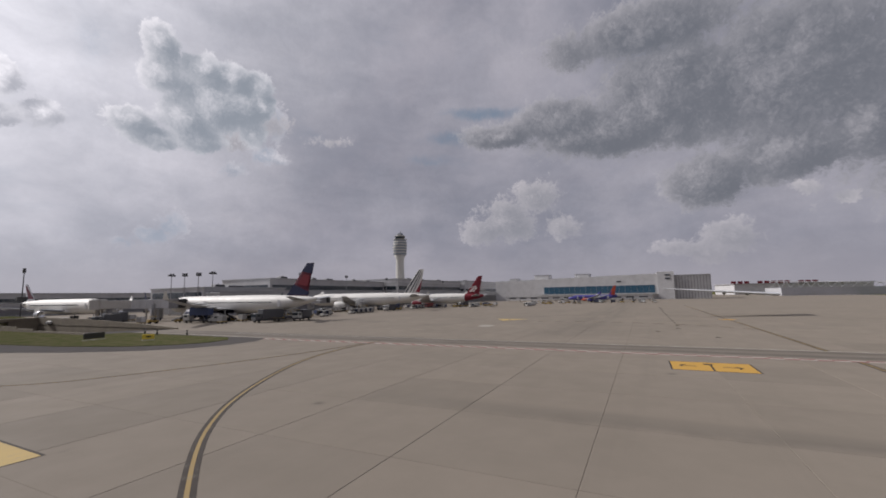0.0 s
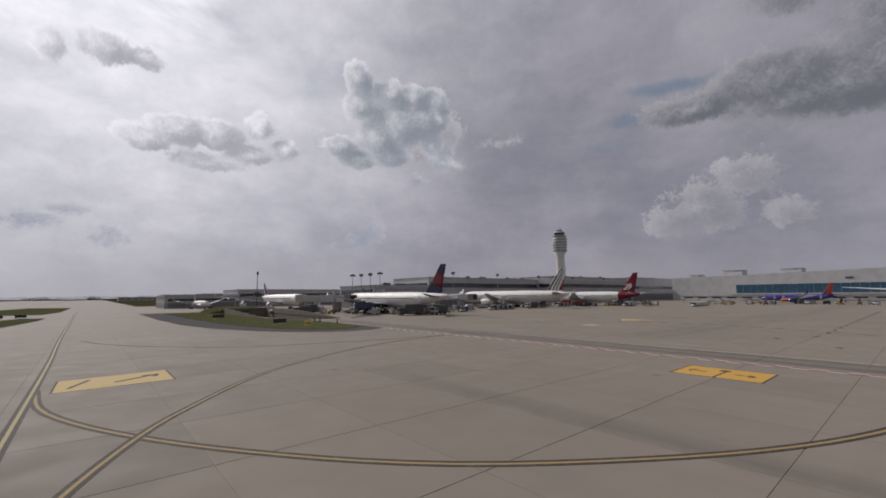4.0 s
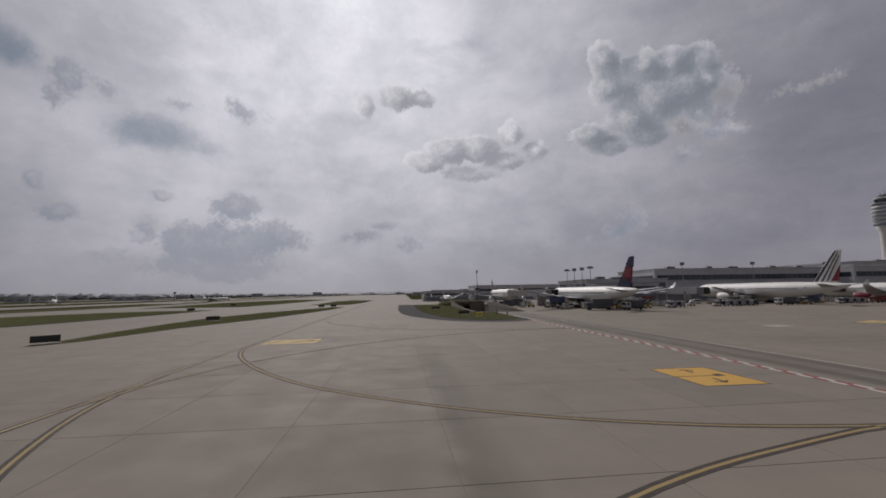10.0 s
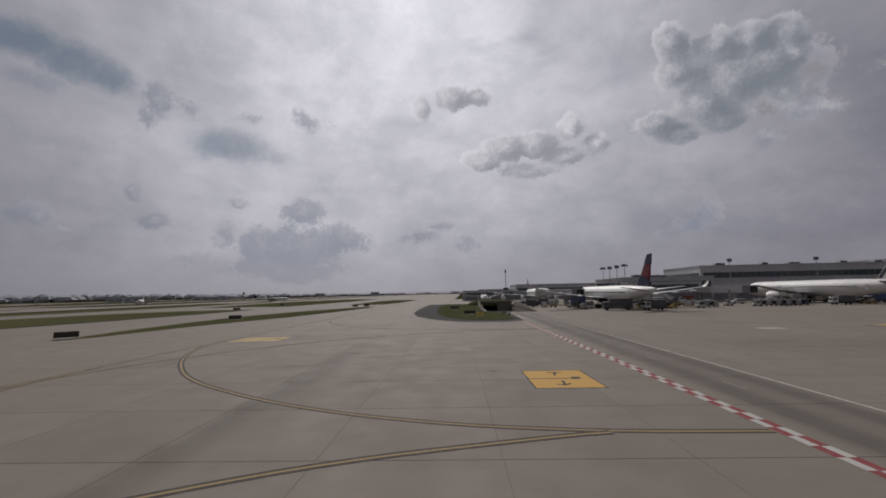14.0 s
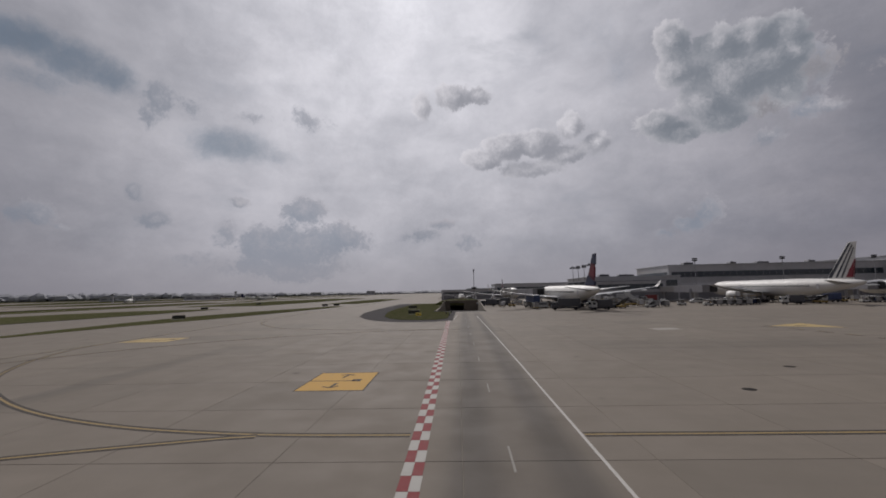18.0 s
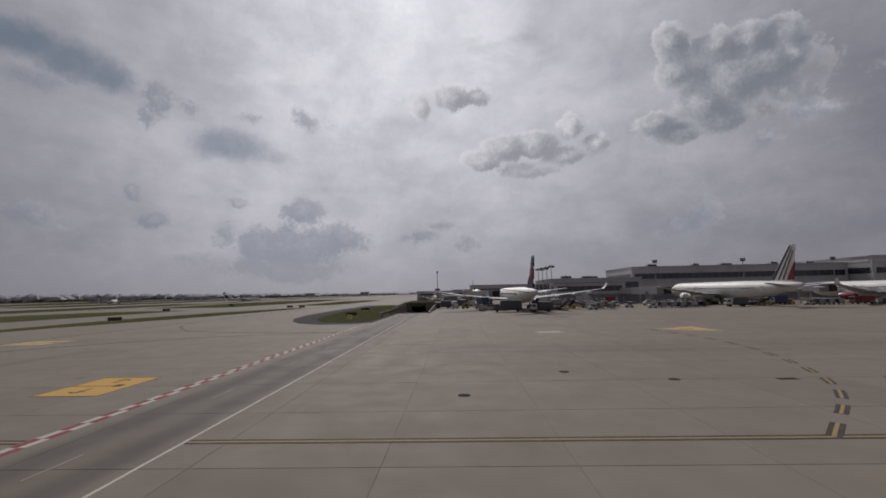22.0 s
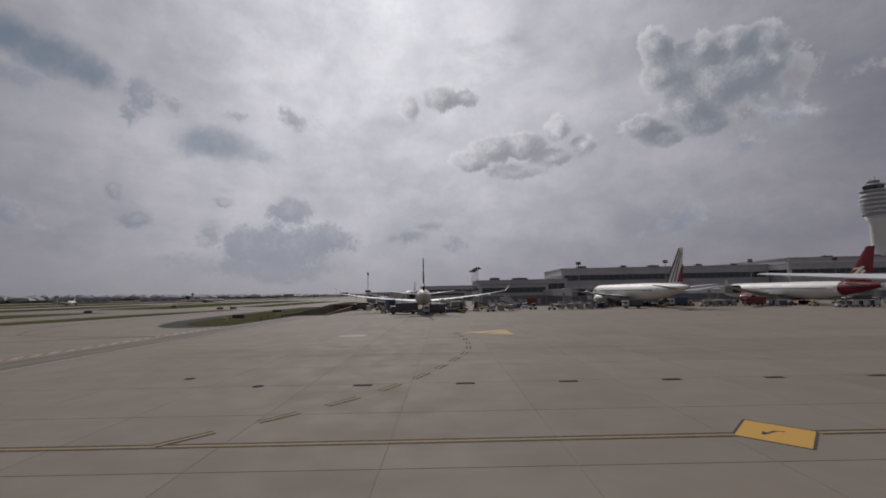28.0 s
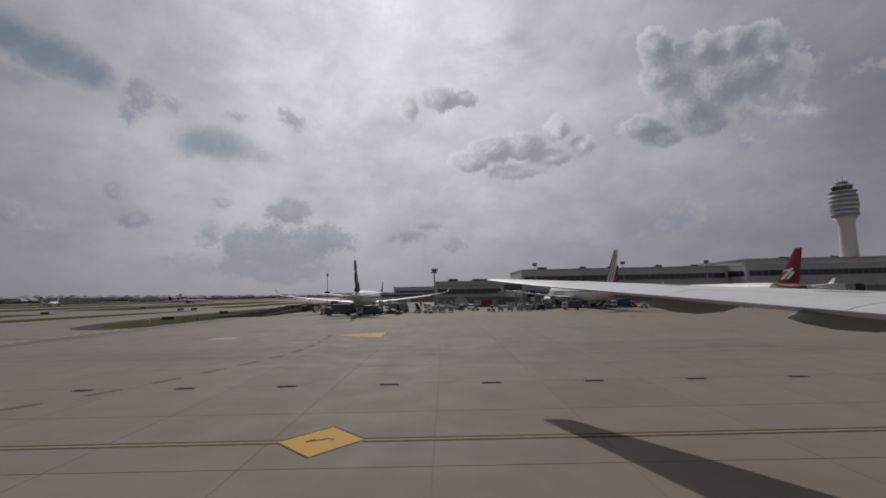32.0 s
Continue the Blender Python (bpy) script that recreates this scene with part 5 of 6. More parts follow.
def walkway(a, b, z=4.4):
    a, b = Vector((*a, 0)), Vector((*b, 0))
    d = (b - a).normalized()
    ln = (b - a).length
    ob = thing("fixed_walkway", pose(a.x, a.y, 0, 0, 0, math.degrees(math.atan2(-d.x, d.y))), "raised enclosed walkway from the concourse", "walkway")
    part("body", box(-1.7, 0, z - 0.3, 1.7, ln, z + 2.7, 0.05), WALL_GREY, ob)
    part("window_strip", box(-1.75, 1, z + 0.9, 1.75, ln - 1, z + 1.9), GLASS, ob)
    for k in range(max(2, int(ln / 9))):
        part("column", turned([(0.35, 0), (0.35, z - 0.3)], 8, (0, 1.5 + (ln - 3) * k / max(1, int(ln / 9) - 1), 0)), CONCRETE_WALL, ob)


for rot, door, root in (((16, 205), (27.6, 178.5), (51, 213)), ((86, 206), (98.2, 178.5), (86.2, 208.5)), ((146, 206), (158.6, 172), (146.2, 219)), ((210, 205), (221, 164), (214, 210.5))):
    jet_bridge(rot, door, "tan and grey jet bridge reaching to an airliner")
    walkway(rot, root)


def wheels(ob, spots, r=0.42, w=0.28):
    for x, y in spots:
        part("wheel", turned([(r * 0.55, -w / 2), (r, -w * 0.4), (r, w * 0.4), (r * 0.55, w / 2)], 12, (x, y, r), "x"), RUBBER, ob)


def box_truck(m, label, body=TRUCK_DARK, cab=TRUCK_WHITE, z=1.0, h=2.9, length=7.5):
    ob = thing("service_truck", m, label, "truck", "ramp trucks")
    part("chassis", box(-1.0, -length / 2, 0.5, 1.0, length / 2, 0.9), DARK_STEEL, ob)
    part("cargo_box", box(-1.25, -length / 2, z, 1.25, length / 2 - 2.1, z + h, 0.06), body, ob)
    c = part("cab", box(-1.15, length / 2 - 1.95, 0.75, 1.15, length / 2, 2.6, 0.16), cab, ob)
    part("windscreen", box(-1.0, length / 2 - 0.06, 1.65, 1.0, length / 2 + 0.03, 2.4), GLASS, c)
    for s in (-1, 1):
        part("side_window", box(s * 1.16 - 0.03, length / 2 - 1.4, 1.65, s * 1.16 + 0.03, length / 2 - 0.4, 2.35), GLASS, c)
        part("headlight", box(s * 0.85 - 0.15, length / 2 - 0.02, 1.0, s * 0.85 + 0.15, length / 2 + 0.05, 1.2), BARE, c)
    wheels(ob, [(s * 1.0, y) for s in (-1, 1) for y in (-length / 2 + 1.4, length / 2 - 1.1)])
    if z > 1.5:
        for y in (-length / 2 + 1.0, length / 2 - 3.2):
            part("scissor_lift", tube((-0.9, y, 0.9), (-0.9, y + 0.9, z), 0.1), STEEL, ob)
            part("scissor_lift", tube((0.9, y + 0.9, 0.9), (0.9, y, z), 0.1), STEEL, ob)
    return ob


def van(m, label, colour=TRUCK_WHITE):
    ob = thing("van", m, label, "van", "ramp vans")
    prof = [(-2.4, 0.45), (2.3, 0.45), (2.4, 1.0), (1.55, 1.25), (0.85, 1.95), (-2.35, 2.0), (-2.42, 1.0)]
    bm = bmesh.new()
    add_rings(bm, [[(x, y, z) for y, z in prof] for x in (-0.95, -0.88, 0.88, 0.95)])
    part("body", bm, colour, ob)
    part("windscreen", box(-0.8, 0, 0, 0.8, 0.05, 0.85, 0, pose(0, 1.50, 1.26, 40)), GLASS, ob)
    for s in (-1, 1):
        for y0, y1 in ((-2.1, -0.9), (-0.8, 0.7)):
            part("side_window", box(s * 0.955 - 0.02, y0, 1.25, s * 0.955 + 0.02, y1, 1.8), GLASS, ob)
        part("headlight", box(s * 0.7 - 0.14, 2.36, 0.8, s * 0.7 + 0.14, 2.43, 1.0), BARE, ob)
    part("bumper", box(-0.95, 2.35, 0.4, 0.95, 2.5, 0.62, 0.03), DARK_STEEL, ob)
    wheels(ob, [(s * 0.85, y) for s in (-1, 1) for y in (-1.5, 1.5)], 0.34, 0.22)
    return ob


def tug(m, label, colour=TRUCK_WHITE):
    ob = thing("baggage_tug", m, label, "tug", "baggage tugs")
    part("body", box(-0.75, -1.4, 0.35, 0.75, 1.4, 0.95, 0.08), colour, ob)
    part("bonnet", box(-0.65, 0.4, 0.95, 0.65, 1.35, 1.2, 0.08), colour, ob)
    part("seat", box(-0.55, -0.6, 0.95, 0.55, -0.1, 1.45, 0.06), RUBBER, ob)
    for x in (-0.65, 0.65):
        for y in (-1.0, 0.45):
            part("post", tube((x, y, 0.95), (x, y, 2.05), 0.04, 6), DARK_STEEL, ob)
    part("canopy", box(-0.8, -1.15, 2.05, 0.8, 0.6, 2.12, 0.03), colour, ob)
    wheels(ob, [(s * 0.65, y) for s in (-1, 1) for y in (-0.9, 0.9)], 0.36, 0.24)
    return ob


def cart(m, label, colour=ALU):
    ob = thing("baggage_cart", m, label, "baggage cart", "baggage carts")
    part("deck", box(-0.8, -1.5, 0.45, 0.8, 1.5, 0.6, 0.02), DARK_STEEL, ob)
    part("canopy", box(-0.85, -1.5, 1.95, 0.85, 1.5, 2.05, 0.03), colour, ob)
    for y in (-1.48, 1.42):
        part("end_wall", box(-0.8, y, 0.6, 0.8, y + 0.06, 1.95), colour, ob)
    part("curtain", box(-0.79, -1.4, 0.62, -0.74, 1.4, 1.9), TRUCK_BLUE, ob)
    part("drawbar", tube((0, 1.5, 0.5), (0, 2.3, 0.4), 0.04, 6), STEEL, ob)
    wheels(ob, [(s * 0.65, y) for s in (-1, 1) for y in (-1.1, 1.1)], 0.26, 0.16)
    return ob


def container(m, label):
    ob = thing("cargo_container", m, label, "container", "cargo containers on dollies")
    bm = bmesh.new()
    add_rings(bm, [[(x, y, z) for x, z in ((-0.9, 0.62), (0.75, 0.62), (1.15, 1.05), (1.15, 2.2), (-0.9, 2.2))] for y in (-0.75, 0.75)])
    c = part("shell", bm, ALU, ob)
    part("door", box(-0.8, -0.79, 0.75, 0.7, -0.74, 2.1), WALL_LIGHT, c)
    part("dolly", box(-1.1, -0.9, 0.42, 1.1, 0.9, 0.6), TRUCK_YELLOW, ob)
    wheels(ob, [(s * 0.8, y) for s in (-1, 1) for y in (-0.6, 0.6)], 0.24, 0.14)
    return ob


def belt_loader(m, label):
    ob = thing("belt_loader", m, label, "belt loader", "belt loaders")
    part("chassis", box(-0.9, -2.6, 0.4, 0.9, 2.4, 0.95, 0.05), TRUCK_YELLOW, ob)
    part("conveyor", box(-0.5, -4.0, 0, 0.5, 4.0, 0.28, 0.03, pose(0, 0.2, 1.75, 17)), DARK_STEEL, ob)
    part("belt", box(-0.38, -3.95, 0.285, 0.38, 3.95, 0.30, 0, pose(0, 0.2, 1.75, 17)), RUBBER, ob)
    part("lift_arm", tube((-0.5, 1.2, 0.9), (-0.5, 2.2, 2.2), 0.08), STEEL, ob)
    part("lift_arm", tube((0.5, 1.2, 0.9), (0.5, 2.2, 2.2), 0.08), STEEL, ob)
    part("seat", box(0.55, -1.6, 0.95, 0.95, -1.1, 1.5, 0.04), RUBBER, ob)
    wheels(ob, [(s * 0.85, y) for s in (-1, 1) for y in (-1.8, 1.6)], 0.36, 0.22)
    return ob


def cargo_loader(m, label):
    ob = thing("cargo_loader", m, label, "cargo loader", "cargo loaders")
    part("base_frame", box(-1.9, -4.2, 0.35, 1.9, 3.6, 0.95, 0.05), TRUCK_DARK, ob)
    part("main_platform", box(-1.7, -4.1, 1.7, 1.7, 1.2, 2.0, 0.03), DARK_STEEL, ob)
    part("bridge_platform", box(-1.7, 1.3, 2.6, 1.7, 4.2, 2.85, 0.03), DARK_STEEL, ob)
    for y in (-3.0, -0.4):
        for s in (-1, 1):
            part("scissor_arm", tube((s * 1.4, y - 1.0, 0.9), (s * 1.4, y + 1.0, 1.75), 0.1), STEEL, ob)
    for s in (-1, 1):
        part("bridge_leg", box(s * 1.6 - 0.14, 2.4, 0.9, s * 1.6 + 0.14, 2.8, 2.6), STEEL, ob)
        part("guard_rail", box(s * 1.68 - 0.04, -4.0, 2.9, s * 1.68 + 0.04, 4.1, 2.98), TRUCK_YELLOW, ob)
        for y in (-3.9, -1.8, 0.5, 2.2, 4.0):
            part("rail_post", box(s * 1.68 - 0.03, y, 1.9, s * 1.68 + 0.03, y + 0.06, 2.9), TRUCK_YELLOW, ob)
    part("operator_cab", box(-1.8, 2.0, 2.86, -1.0, 3.4, 4.5, 0.08), TRUCK_WHITE, ob)
    part("load", box(-1.4, -3.4, 2.0, 1.3, -0.6, 3.6, 0.05), ALU, ob, "aluminium cargo container on the platform")
    wheels(ob, [(s * 1.5, y) for s in (-1, 1) for y in (-3.2, 2.6)], 0.4, 0.3)
    return ob


def stair_truck(m, label):
    ob = thing("passenger_stairs", m, label, "stairs", "passenger stairs")
    part("chassis", box(-1.1, -3.2, 0.4, 1.1, 2.6, 0.9, 0.05), TRUCK_WHITE, ob)
    for k in range(14):
        part("tread", box(-0.9, -3.0 + 0.38 * k, 0.9 + 0.26 * k, 0.9, -2.6 + 0.38 * k, 0.96 + 0.26 * k), STEEL, ob)
    for s in (-1, 1):
        part("side_panel", box(-0.04, -3.6, 0, 0.04, 3.5, 1.0, 0, pose(s * 0.98, -0.2, 2.5, 34)), TRUCK_WHITE, ob)
        part("support", tube((s * 0.8, 2.0, 0.9), (s * 0.8, 2.3, 4.4), 0.09), STEEL, ob)
    part("platform", box(-1.0, 2.2, 4.45, 1.0, 3.9, 4.6), STEEL, ob)
    wheels(ob, [(s * 0.9, y) for s in (-1, 1) for y in (-2.2, 1.8)], 0.4, 0.25)
    return ob


DARK_L, WHITE_L = "dark high-sided service truck beside an airliner", "white ramp van parked near an airliner"
box_truck(pose(28.1, 137.5, 0, 0, 0, 84), DARK_L, TRUCK_DARK, TRUCK_DARK, 1.1, 2.6, 9.0)
box_truck(pose(38.1, 134, 0, 0, 0, 100), DARK_L, TRUCK_DARK, TRUCK_WHITE, 1.0, 2.2, 7.0)
box_truck(pose(20.5, 158, 0, 0, 0, 20), "dark catering truck with a raised box", TRUCK_BLUE, TRUCK_WHITE, 2.2, 2.4, 8.0)
box_truck(pose(106.5, 147.5, 0, 0, 0, 80), DARK_L, TRUCK_DARK, TRUCK_WHITE, 1.0, 2.1, 6.5)
box_truck(pose(127.5, 158, 0, 0, 0, 95), "blue service truck behind an airliner", TRUCK_BLUE, TRUCK_WHITE, 1.0, 2.3, 7.0)
box_truck(pose(119.5, 172, 0, 0, 0, 10), "white catering truck with a raised box", TRUCK_WHITE, TRUCK_WHITE, 2.4, 2.4, 8.0)
box_truck(pose(176, 140, 0, 0, 0, 75), DARK_L, TRUCK_DARK, TRUCK_WHITE, 1.0, 2.3, 7.0)
box_truck(pose(5.5, 176, 0, 0, 0, 85), "dark service truck by the parapet", TRUCK_DARK, TRUCK_DARK, 1.0, 2.2, 6.5)
box_truck(pose(-1.5, 186, 0, 0, 0, 60), "dark service truck by the parapet", TRUCK_DARK, TRUCK_DARK, 1.0, 2.4, 6.0).location.x = 12.5
box_truck(pose(80, 196, 0, 0, 0, 92), "red service truck beneath the gate lounge", TRUCK_RED, TRUCK_WHITE, 1.0, 2.2, 6.5)
box_truck(pose(150, 150, 0, 0, 0, 92), "red tanker truck beside an airliner", TRUCK_RED, TRUCK_RED, 1.0, 1.8, 7.0)
for x, y, a in ((23.4, 154, 70), (45.3, 168, 95), (62, 203, 80), (88, 172, 85), (102.5, 176, 88), (134.5, 168, 90), (190, 150, 80), (3.5, 200, 90)):
    van(pose(x, y, 0, 0, 0, a), WHITE_L)
for x, y, a in ((38.6, 145, 170), (52.6, 153, 175), (47.1, 141.5, 178), (118.5, 151, 172), (171, 138, 176), (30.1, 158, 5), (107.5, 168, 4)):
    belt_loader(pose(x, y, 0, 0, 0, a), "yellow belt loader beside an airliner")
for x, y, a in ((43.1, 145.5, 95), (45.1, 152, 100), (123, 162, 92), (178.5, 146, 92), (98, 159, 88)):
    cargo_loader(pose(x, y, 0, 0, 0, a), "dark cargo loader with a container on its platform")
for x, y, a in ((56.8, 142.2, 92), (14.5, 170, 80), (78.5, 147.3, 88), (132.5, 150, 85), (160, 128, 80), (172, 99, 70), (8.5, 192, 90), (101.5, 171.5, 92)):
    tug(pose(x, y, 0, 0, 0, a), "small white baggage tug on the apron", TRUCK_WHITE if x > 30 else TRUCK_YELLOW)
for x, y, a, n in ((81.8, 147.5, 88, 4), (61.1, 147.5, 90, 2), (136, 150.2, 85, 3), (163.5, 128.4, 80, 3), (175.5, 100.3, 70, 6), (105, 171.6, 92, 3), (60, 172, 90, 3)):
    for k in range(n):
        cart(pose(x + 3.3 * k, y + 0.1 * k, 0, 0, 0, a + 90), "covered baggage cart in a train", TRUCK_WHITE if x > 150 else ALU)
for x, y, a in ((15.5, 193.5, 10), (18.2, 193.8, 5), (20.8, 194, 0), (7.5, 188, 20), (24, 186, 0), (58.6, 153.5, 5), (61.4, 153.2, 5), (66.5, 171.5, 0), (69.2, 171.2, 0), (92, 168, 10), (94.7, 168.2, 0), (130, 170, 0), (132.7, 170.2, 8), (143.5, 166, 0), (146.5, 166, 4), (184, 136, 0), (187, 136.2, 0), (10.5, 168.5, 20)):
    container(pose(x, y, 0, 0, 0, a), "silver cargo container on a yellow dolly")
stair_truck(pose(17.5, 200.5, 0, 0, 0, -30), "white passenger stairs parked by the gate")
stair_truck(pose(70, 192, 0, 0, 0, 30), "white passenger stairs parked by the gate")


def scatter():
    """Loose ramp gear standing about the stands, clear of what is parked there already."""
    rng = random.Random(23)
    taken = [o.location.xy.copy() for o in bpy.data.objects if o.parent is None and o.name.split(".")[0] in
             ("service_truck", "van", "belt_loader", "cargo_loader", "baggage_tug", "baggage_cart", "cargo_container", "passenger_stairs")]
    zones = ((52.6, 145, 74, 178, 9), (18, 146, 30, 170, 5), (90.5, 148, 98, 172, 9), (128.5, 146, 146, 168, 10), (152, 130, 163, 158, 5), (178, 120, 204, 150, 9), (216, 78, 246, 112, 12), (240, 34, 254, 76, 12))
    for x0, y0, x1, y1, n in zones:
        for k in range(n * 3):
            p = Vector((rng.uniform(x0, x1), rng.uniform(y0, y1)))
            if n == 0 or any((p - q).length < 4.6 for q in taken):
                continue
            n -= 1
            taken.append(p)
            m, kind = pose(p.x, p.y, 0, 0, 0, rng.choice((0, 88, 94, 180, 274)) + rng.uniform(-8, 8)), rng.random()
            if kind < 0.4:
                cart(m, "covered baggage cart standing on the apron", rng.choice((ALU, TRUCK_DARK, TRUCK_WHITE)))
            elif kind < 0.65:
                container(m, "silver cargo container on a yellow dolly")
            elif kind < 0.82:
                tug(m, "small baggage tug standing on the apron", rng.choice((TRUCK_WHITE, TRUCK_DARK, TRUCK_YELLOW)))
            elif kind < 0.92:
                belt_loader(m, "yellow belt loader standing on the apron")
            else:
                van(m, WHITE_L)


scatter()


# ---- airfield signs and posts ----
def airfield_sign(x, y, ang, w=3.3, h=1.0, face=SIGN_BLACK, label="black airfield sign on low legs in the grass", bars=SIGN_YELLOW, z=0.1):
    ob = thing("airfield_sign", pose(x, y, z, 0, 0, ang), label, "airfield sign", "airfield signs")
    part("panel", box(-w / 2, -0.14, 0.22, w / 2, 0.14, 0.22 + h, 0.03), face, ob)
    for s in (-1, 1):
        part("leg", tube((s * w * 0.35, 0, 0), (s * w * 0.35, 0, 0.25), 0.05, 6), STEEL, ob)
    part("footing", box(-w / 2 - 0.1, -0.35, -0.05, w / 2 + 0.1, 0.35, 0.03), CONCRETE_WALL, ob)
    if bars:
        part("lettering", box(-w * 0.2, -0.155, 0.22 + h * 0.35, w * 0.2, -0.142, 0.22 + h * 0.65), bars, ob, "plain bar for unreadable lettering")
    return ob


airfield_sign(-19.9, 124.9, 8, bars=None)
airfield_sign(-25.2, 165.4, 5, bars=None)
airfield_sign(-17.3, 113.3, -30, 1.7, 0.8, SIGN_YELLOW, "small yellow airfield sign with black ends", SIGN_BLACK)
airfield_sign(-90.0, 68.5, 45, bars=None)
airfield_sign(-88.5, 119.0, 35, bars=None)
airfield_sign(-80.0, 223.0, 20, 3.0, bars=None, z=0.0)
airfield_sign(-74.5, 226.0, 20, 3.0, bars=None, z=0.0)
airfield_sign(-135.0, 204.0, 40, 3.2, bars=None, z=-0.05)
airfield_sign(-150.0, 290.0, 30, 3.2, bars=None, z=-0.05)


def bollard(x, y, h=1.1):
    ob = thing("marker_post", pose(x, y, 0), "short dark marker post beside the road", "post", "marker posts")
    part("post", turned([(0.16, 0), (0.16, h * 0.85), (0.1, h)], 10), DARK_STEEL, ob)
    part("band", turned([(0.168, h * 0.6), (0.168, h * 0.75)], 10), WHITE, ob)


for x, y in ((-10.2, 123.5), (-8.9, 130), (-9.0, 116)):
    bollard(x, y)
# ---- the distance ----
def far_woods():
    """Low woodland on the horizon, haze painted into its colour: many uneven crowns joined."""
    rng = random.Random(5)
    bm = bmesh.new()
    for k in range(1500):
        az = radians(rng.uniform(-75, 40))
        r = rng.uniform(1900, 2700)
        x, y = r * math.sin(az), r * math.cos(az)
        if x > 250:
            continue
        west = min(1.0, max(0.0, (radians(-14) - az) / radians(28)))
        w, h = rng.uniform(16, 44), rng.uniform(7.0, 12.0) * (1.0 + 0.25 * max(0, math.sin(az * 7 + 1)) + 1.0 * west)
        a0 = rng.uniform(0, 6.28)
        n = 7
        rings = []
        for zz, rr in ((-1, 0.8), (h * 0.35, 1.0), (h * 0.72, 0.8), (h, 0.25)):
            rings.append([(x + w * rr * rng.uniform(0.8, 1.2) * math.cos(a0 + 2 * math.pi * i / n), y + w * rr * rng.uniform(0.8, 1.2) * math.sin(a0 + 2 * math.pi * i / n), zz * rng.uniform(0.92, 1.06)) for i in range(n)])
        vs = [[bm.verts.new(p) for p in q] for q in rings]
        for p, q in zip(vs, vs[1:]):
            for i in range(n):
                bm.faces.new((p[i], p[(i + 1) % n], q[(i + 1) % n], q[i]))
        bm.faces.new(vs[-1])
    tagged(mesh_object("far_woods", bm, FAR_WOOD), "dark woodland along the horizon, paled with a haze tint", "woodland", kind="stuff")


far_woods()


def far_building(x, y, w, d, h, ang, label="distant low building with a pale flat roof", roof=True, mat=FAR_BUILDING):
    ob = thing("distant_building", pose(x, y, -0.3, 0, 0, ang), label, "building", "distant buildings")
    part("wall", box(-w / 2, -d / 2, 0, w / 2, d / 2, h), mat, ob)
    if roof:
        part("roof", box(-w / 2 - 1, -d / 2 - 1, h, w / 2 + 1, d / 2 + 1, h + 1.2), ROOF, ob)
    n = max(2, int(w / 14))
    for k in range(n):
        # wall and window colours carry painted haze
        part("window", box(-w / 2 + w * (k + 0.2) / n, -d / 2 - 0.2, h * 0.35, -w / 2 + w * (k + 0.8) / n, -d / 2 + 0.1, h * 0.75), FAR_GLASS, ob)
    return ob


for x, y, w, d, h, a in ((-760, 500, 110, 40, 8, 58), (-980, 540, 150, 40, 12, 60), (-520, 800, 60, 30, 7, 38), (-760, 900, 90, 40, 8, 40), (-340, 1500, 30, 30, 13, 12), (-560, 1550, 36, 30, 12, 20), (60, 1350, 140, 50, 8, 0), (140, 700, 160, 40, 11, 0), (60, 560, 120, 30, 9, 0)):
    far_building(x, y, w, d, h, a)
far_building(655, 20, 60, 40, 24, -90, "distant pale block beyond the apron")
far_building(560, 60, 40, 30, 20, -90, "distant pale block beyond the apron")


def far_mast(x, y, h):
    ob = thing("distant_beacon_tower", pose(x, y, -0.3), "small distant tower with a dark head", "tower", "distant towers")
    # shaft and head are paled by haze in their colour
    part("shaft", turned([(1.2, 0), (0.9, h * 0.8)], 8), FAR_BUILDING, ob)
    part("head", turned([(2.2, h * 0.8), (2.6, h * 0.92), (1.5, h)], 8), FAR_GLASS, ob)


far_mast(-670, 529, 15)
far_mast(-520, 590, 13)
far_mast(-430, 760, 15)


def hangar():
    ob = thing("maintenance_hangar", pose(830, -170, -0.3, 0, 0, 103 - 180), "huge pale maintenance hangar with a red sign on its roof", "hangar")
    part("wall", box(-95, -40, 0, 95, 40, 17), WALL_LIGHT, ob)
    part("roof", box(-97, -42, 17, 97, 42, 18), ROOF, ob)
    for k in range(6):
        part("hangar_door", box(-90 + 30 * k, 39.8, 0.3, -62 + 30 * k, 40.4, 13.5), WALL_GREY, ob)
    sign = part("roof_sign_frame", box(-70, 40.0, 18.0, 70, 40.3, 18.6), STEEL, ob)
    for k in range(13):
        if k in (3, 9):
            continue
        part("sign_bar", box(-68 + 10.5 * k, 40.2, 18.7, -60 + 10.5 * k, 40.6, 23.4), FIN_RED, sign, "plain red bar of the sign")


hangar()


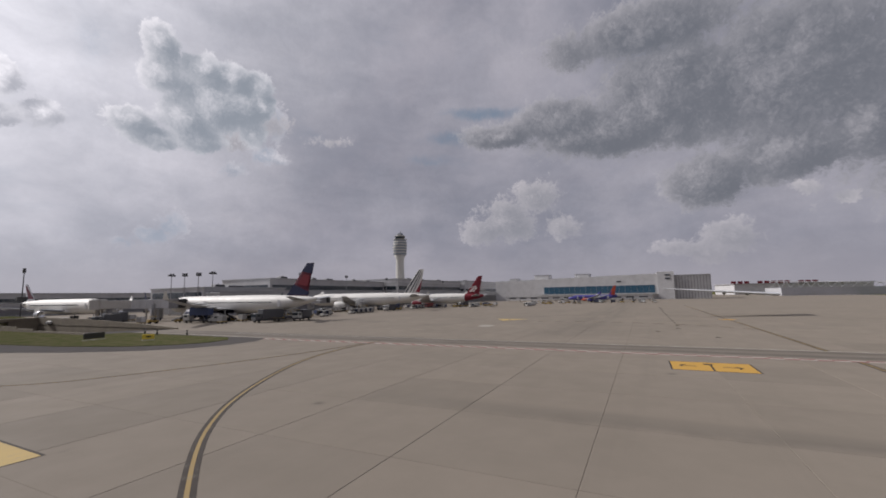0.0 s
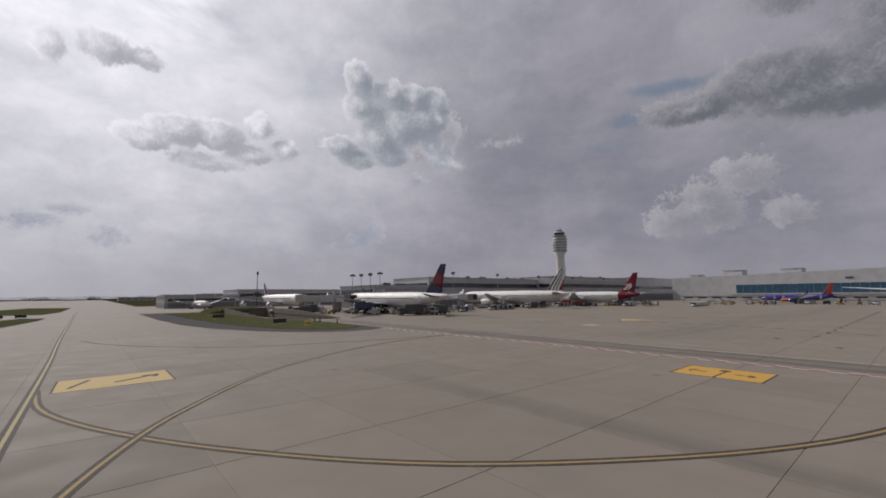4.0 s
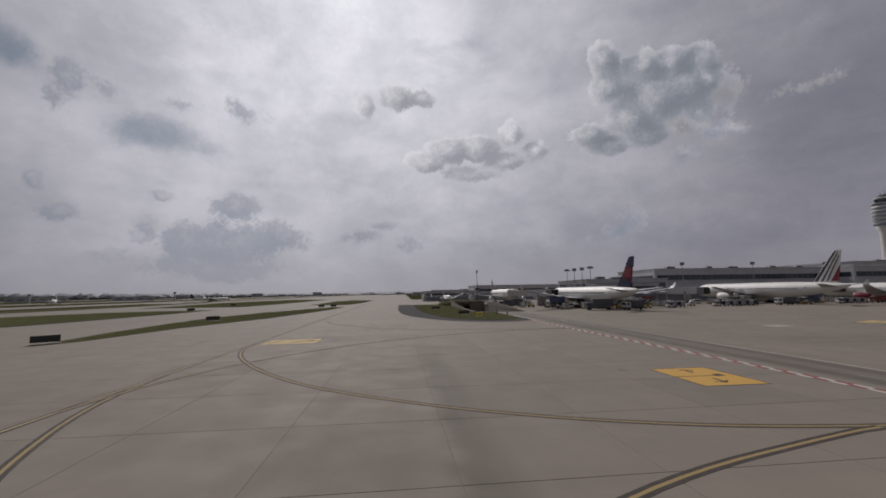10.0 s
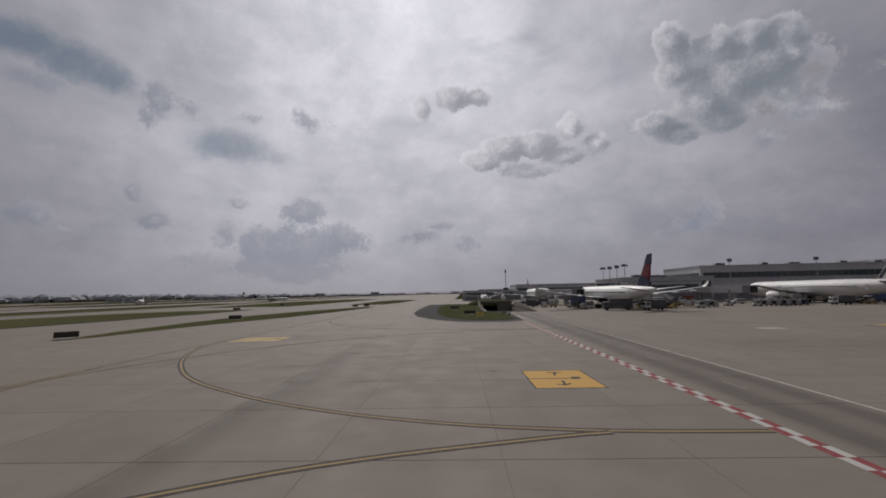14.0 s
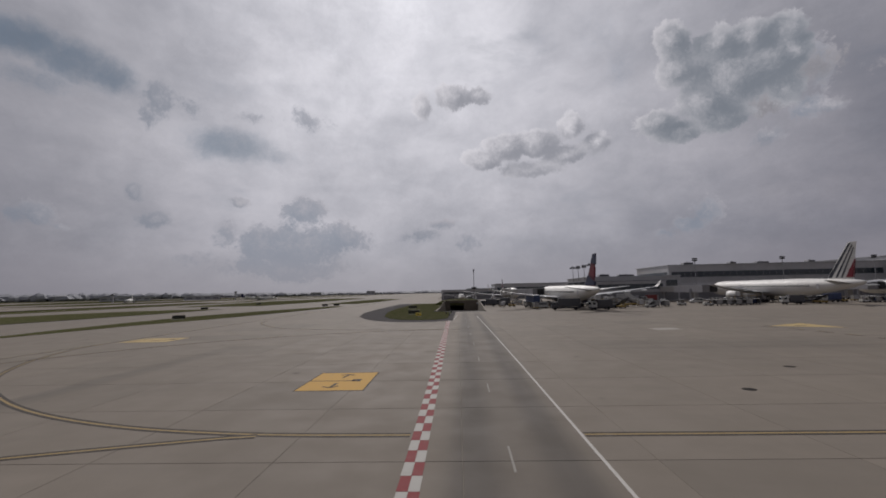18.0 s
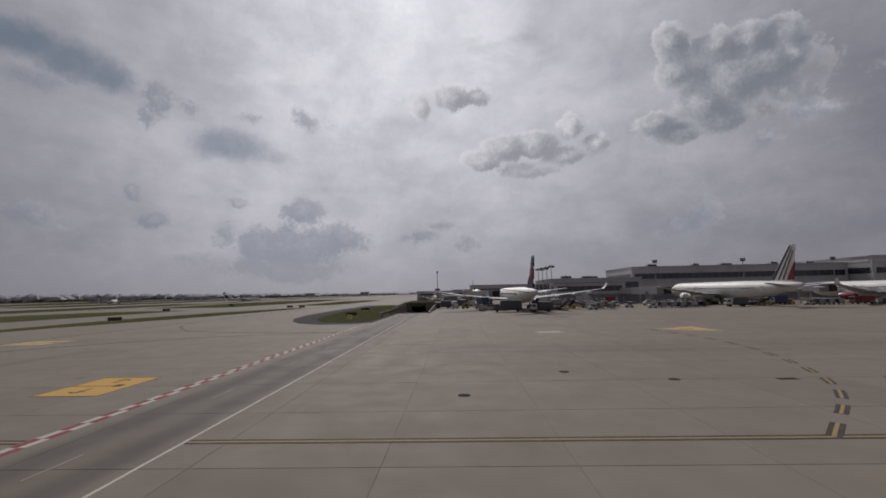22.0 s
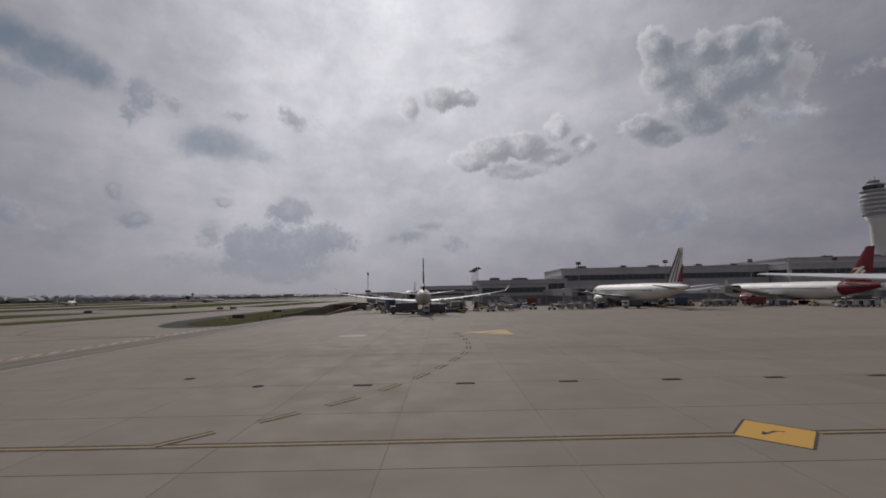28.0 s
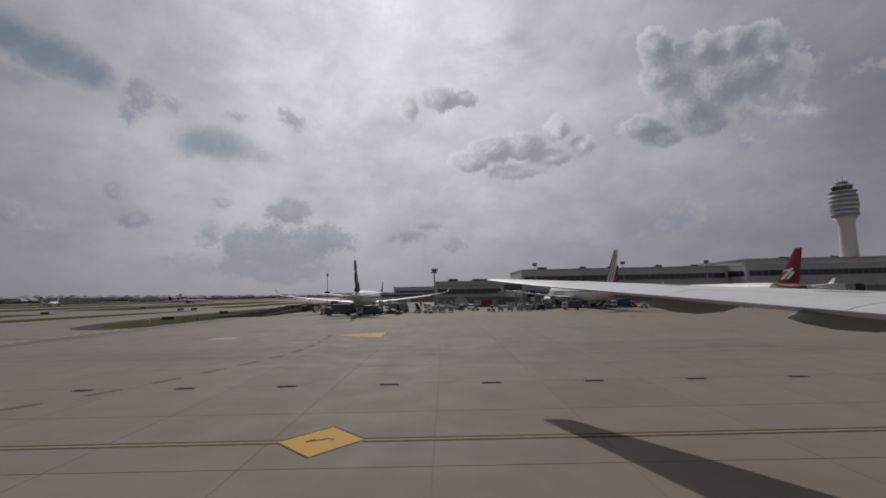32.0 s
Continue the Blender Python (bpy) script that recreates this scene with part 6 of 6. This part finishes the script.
def lattice_roof():
    ob = thing("lattice_roof", pose(560, -150, -0.3, 0, 0, -80), "white tubular lattice roof beyond the apron", "roof structure")
    part("wall", box(-60, -20, 0, 60, 20, 9), FAR_BUILDING, ob)
    for k in range(12):
        x = -55 + 10 * k
        part("strut", tube((x, 18, 9), (x + 7, 18, 17 - 0.3 * k), 0.35, 6), TRUCK_WHITE, ob)
        part("strut", tube((x + 7, 18, 17 - 0.3 * k), (x + 10, 18, 9), 0.35, 6), TRUCK_WHITE, ob)
    part("chord", tube((-55, 18, 17), (62, 18, 13.4), 0.4, 6), TRUCK_WHITE, ob)


lattice_roof()
# ---- concrete slabs ----
def slabs():
    pitch, gap, x0, y0 = 7.62, 0.024, 10.0, 24.75
    lean = math.tan(radians(0.85))           # the joints run along the row of drains
    h = pitch / 2 - gap / 2
    apron = bpy.data.objects["apron"]

    def one(bm, cx, cy):
        k = lean if (cx or cy) else 0.0
        ring = ((-1, -1), (1, -1), (1, 1), (-1, 1))
        top = [bm.verts.new((cx + (sx - k * sy) * (h - 0.012), cy + (sy + k * sx) * (h - 0.012), 0.0)) for sx, sy in ring]
        low = [bm.verts.new((cx + (sx - k * sy) * h, cy + (sy + k * sx) * h, -0.0155)) for sx, sy in ring]
        bm.faces.new(top)
        for i in range(4):
            bm.faces.new((low[i], low[(i + 1) % 4], top[(i + 1) % 4], top[i]))
    bm = bmesh.new()
    one(bm, 0, 0)
    first = part("slab", bm, CONCRETE, apron)
    rest = bmesh.new()
    used = False
    for i in range(-15, 13):
        for j in range(-6, 13):
            ux, uy = pitch * (i + 0.5), pitch * (j + 0.5)
            cx, cy = x0 + ux - lean * uy, y0 + uy + lean * ux
            if -9 <= i <= 12 and -3 <= j <= 10:
                ob = first if not used else new("slab", first.data)
                used = True
                ob.parent, ob.location, ob.rotation_euler.z = apron, (cx, cy, 0), math.atan(lean)
            else:
                one(rest, cx, cy)
    part("outer_slabs", rest, CONCRETE, apron)["kind"] = "stuff"


slabs()
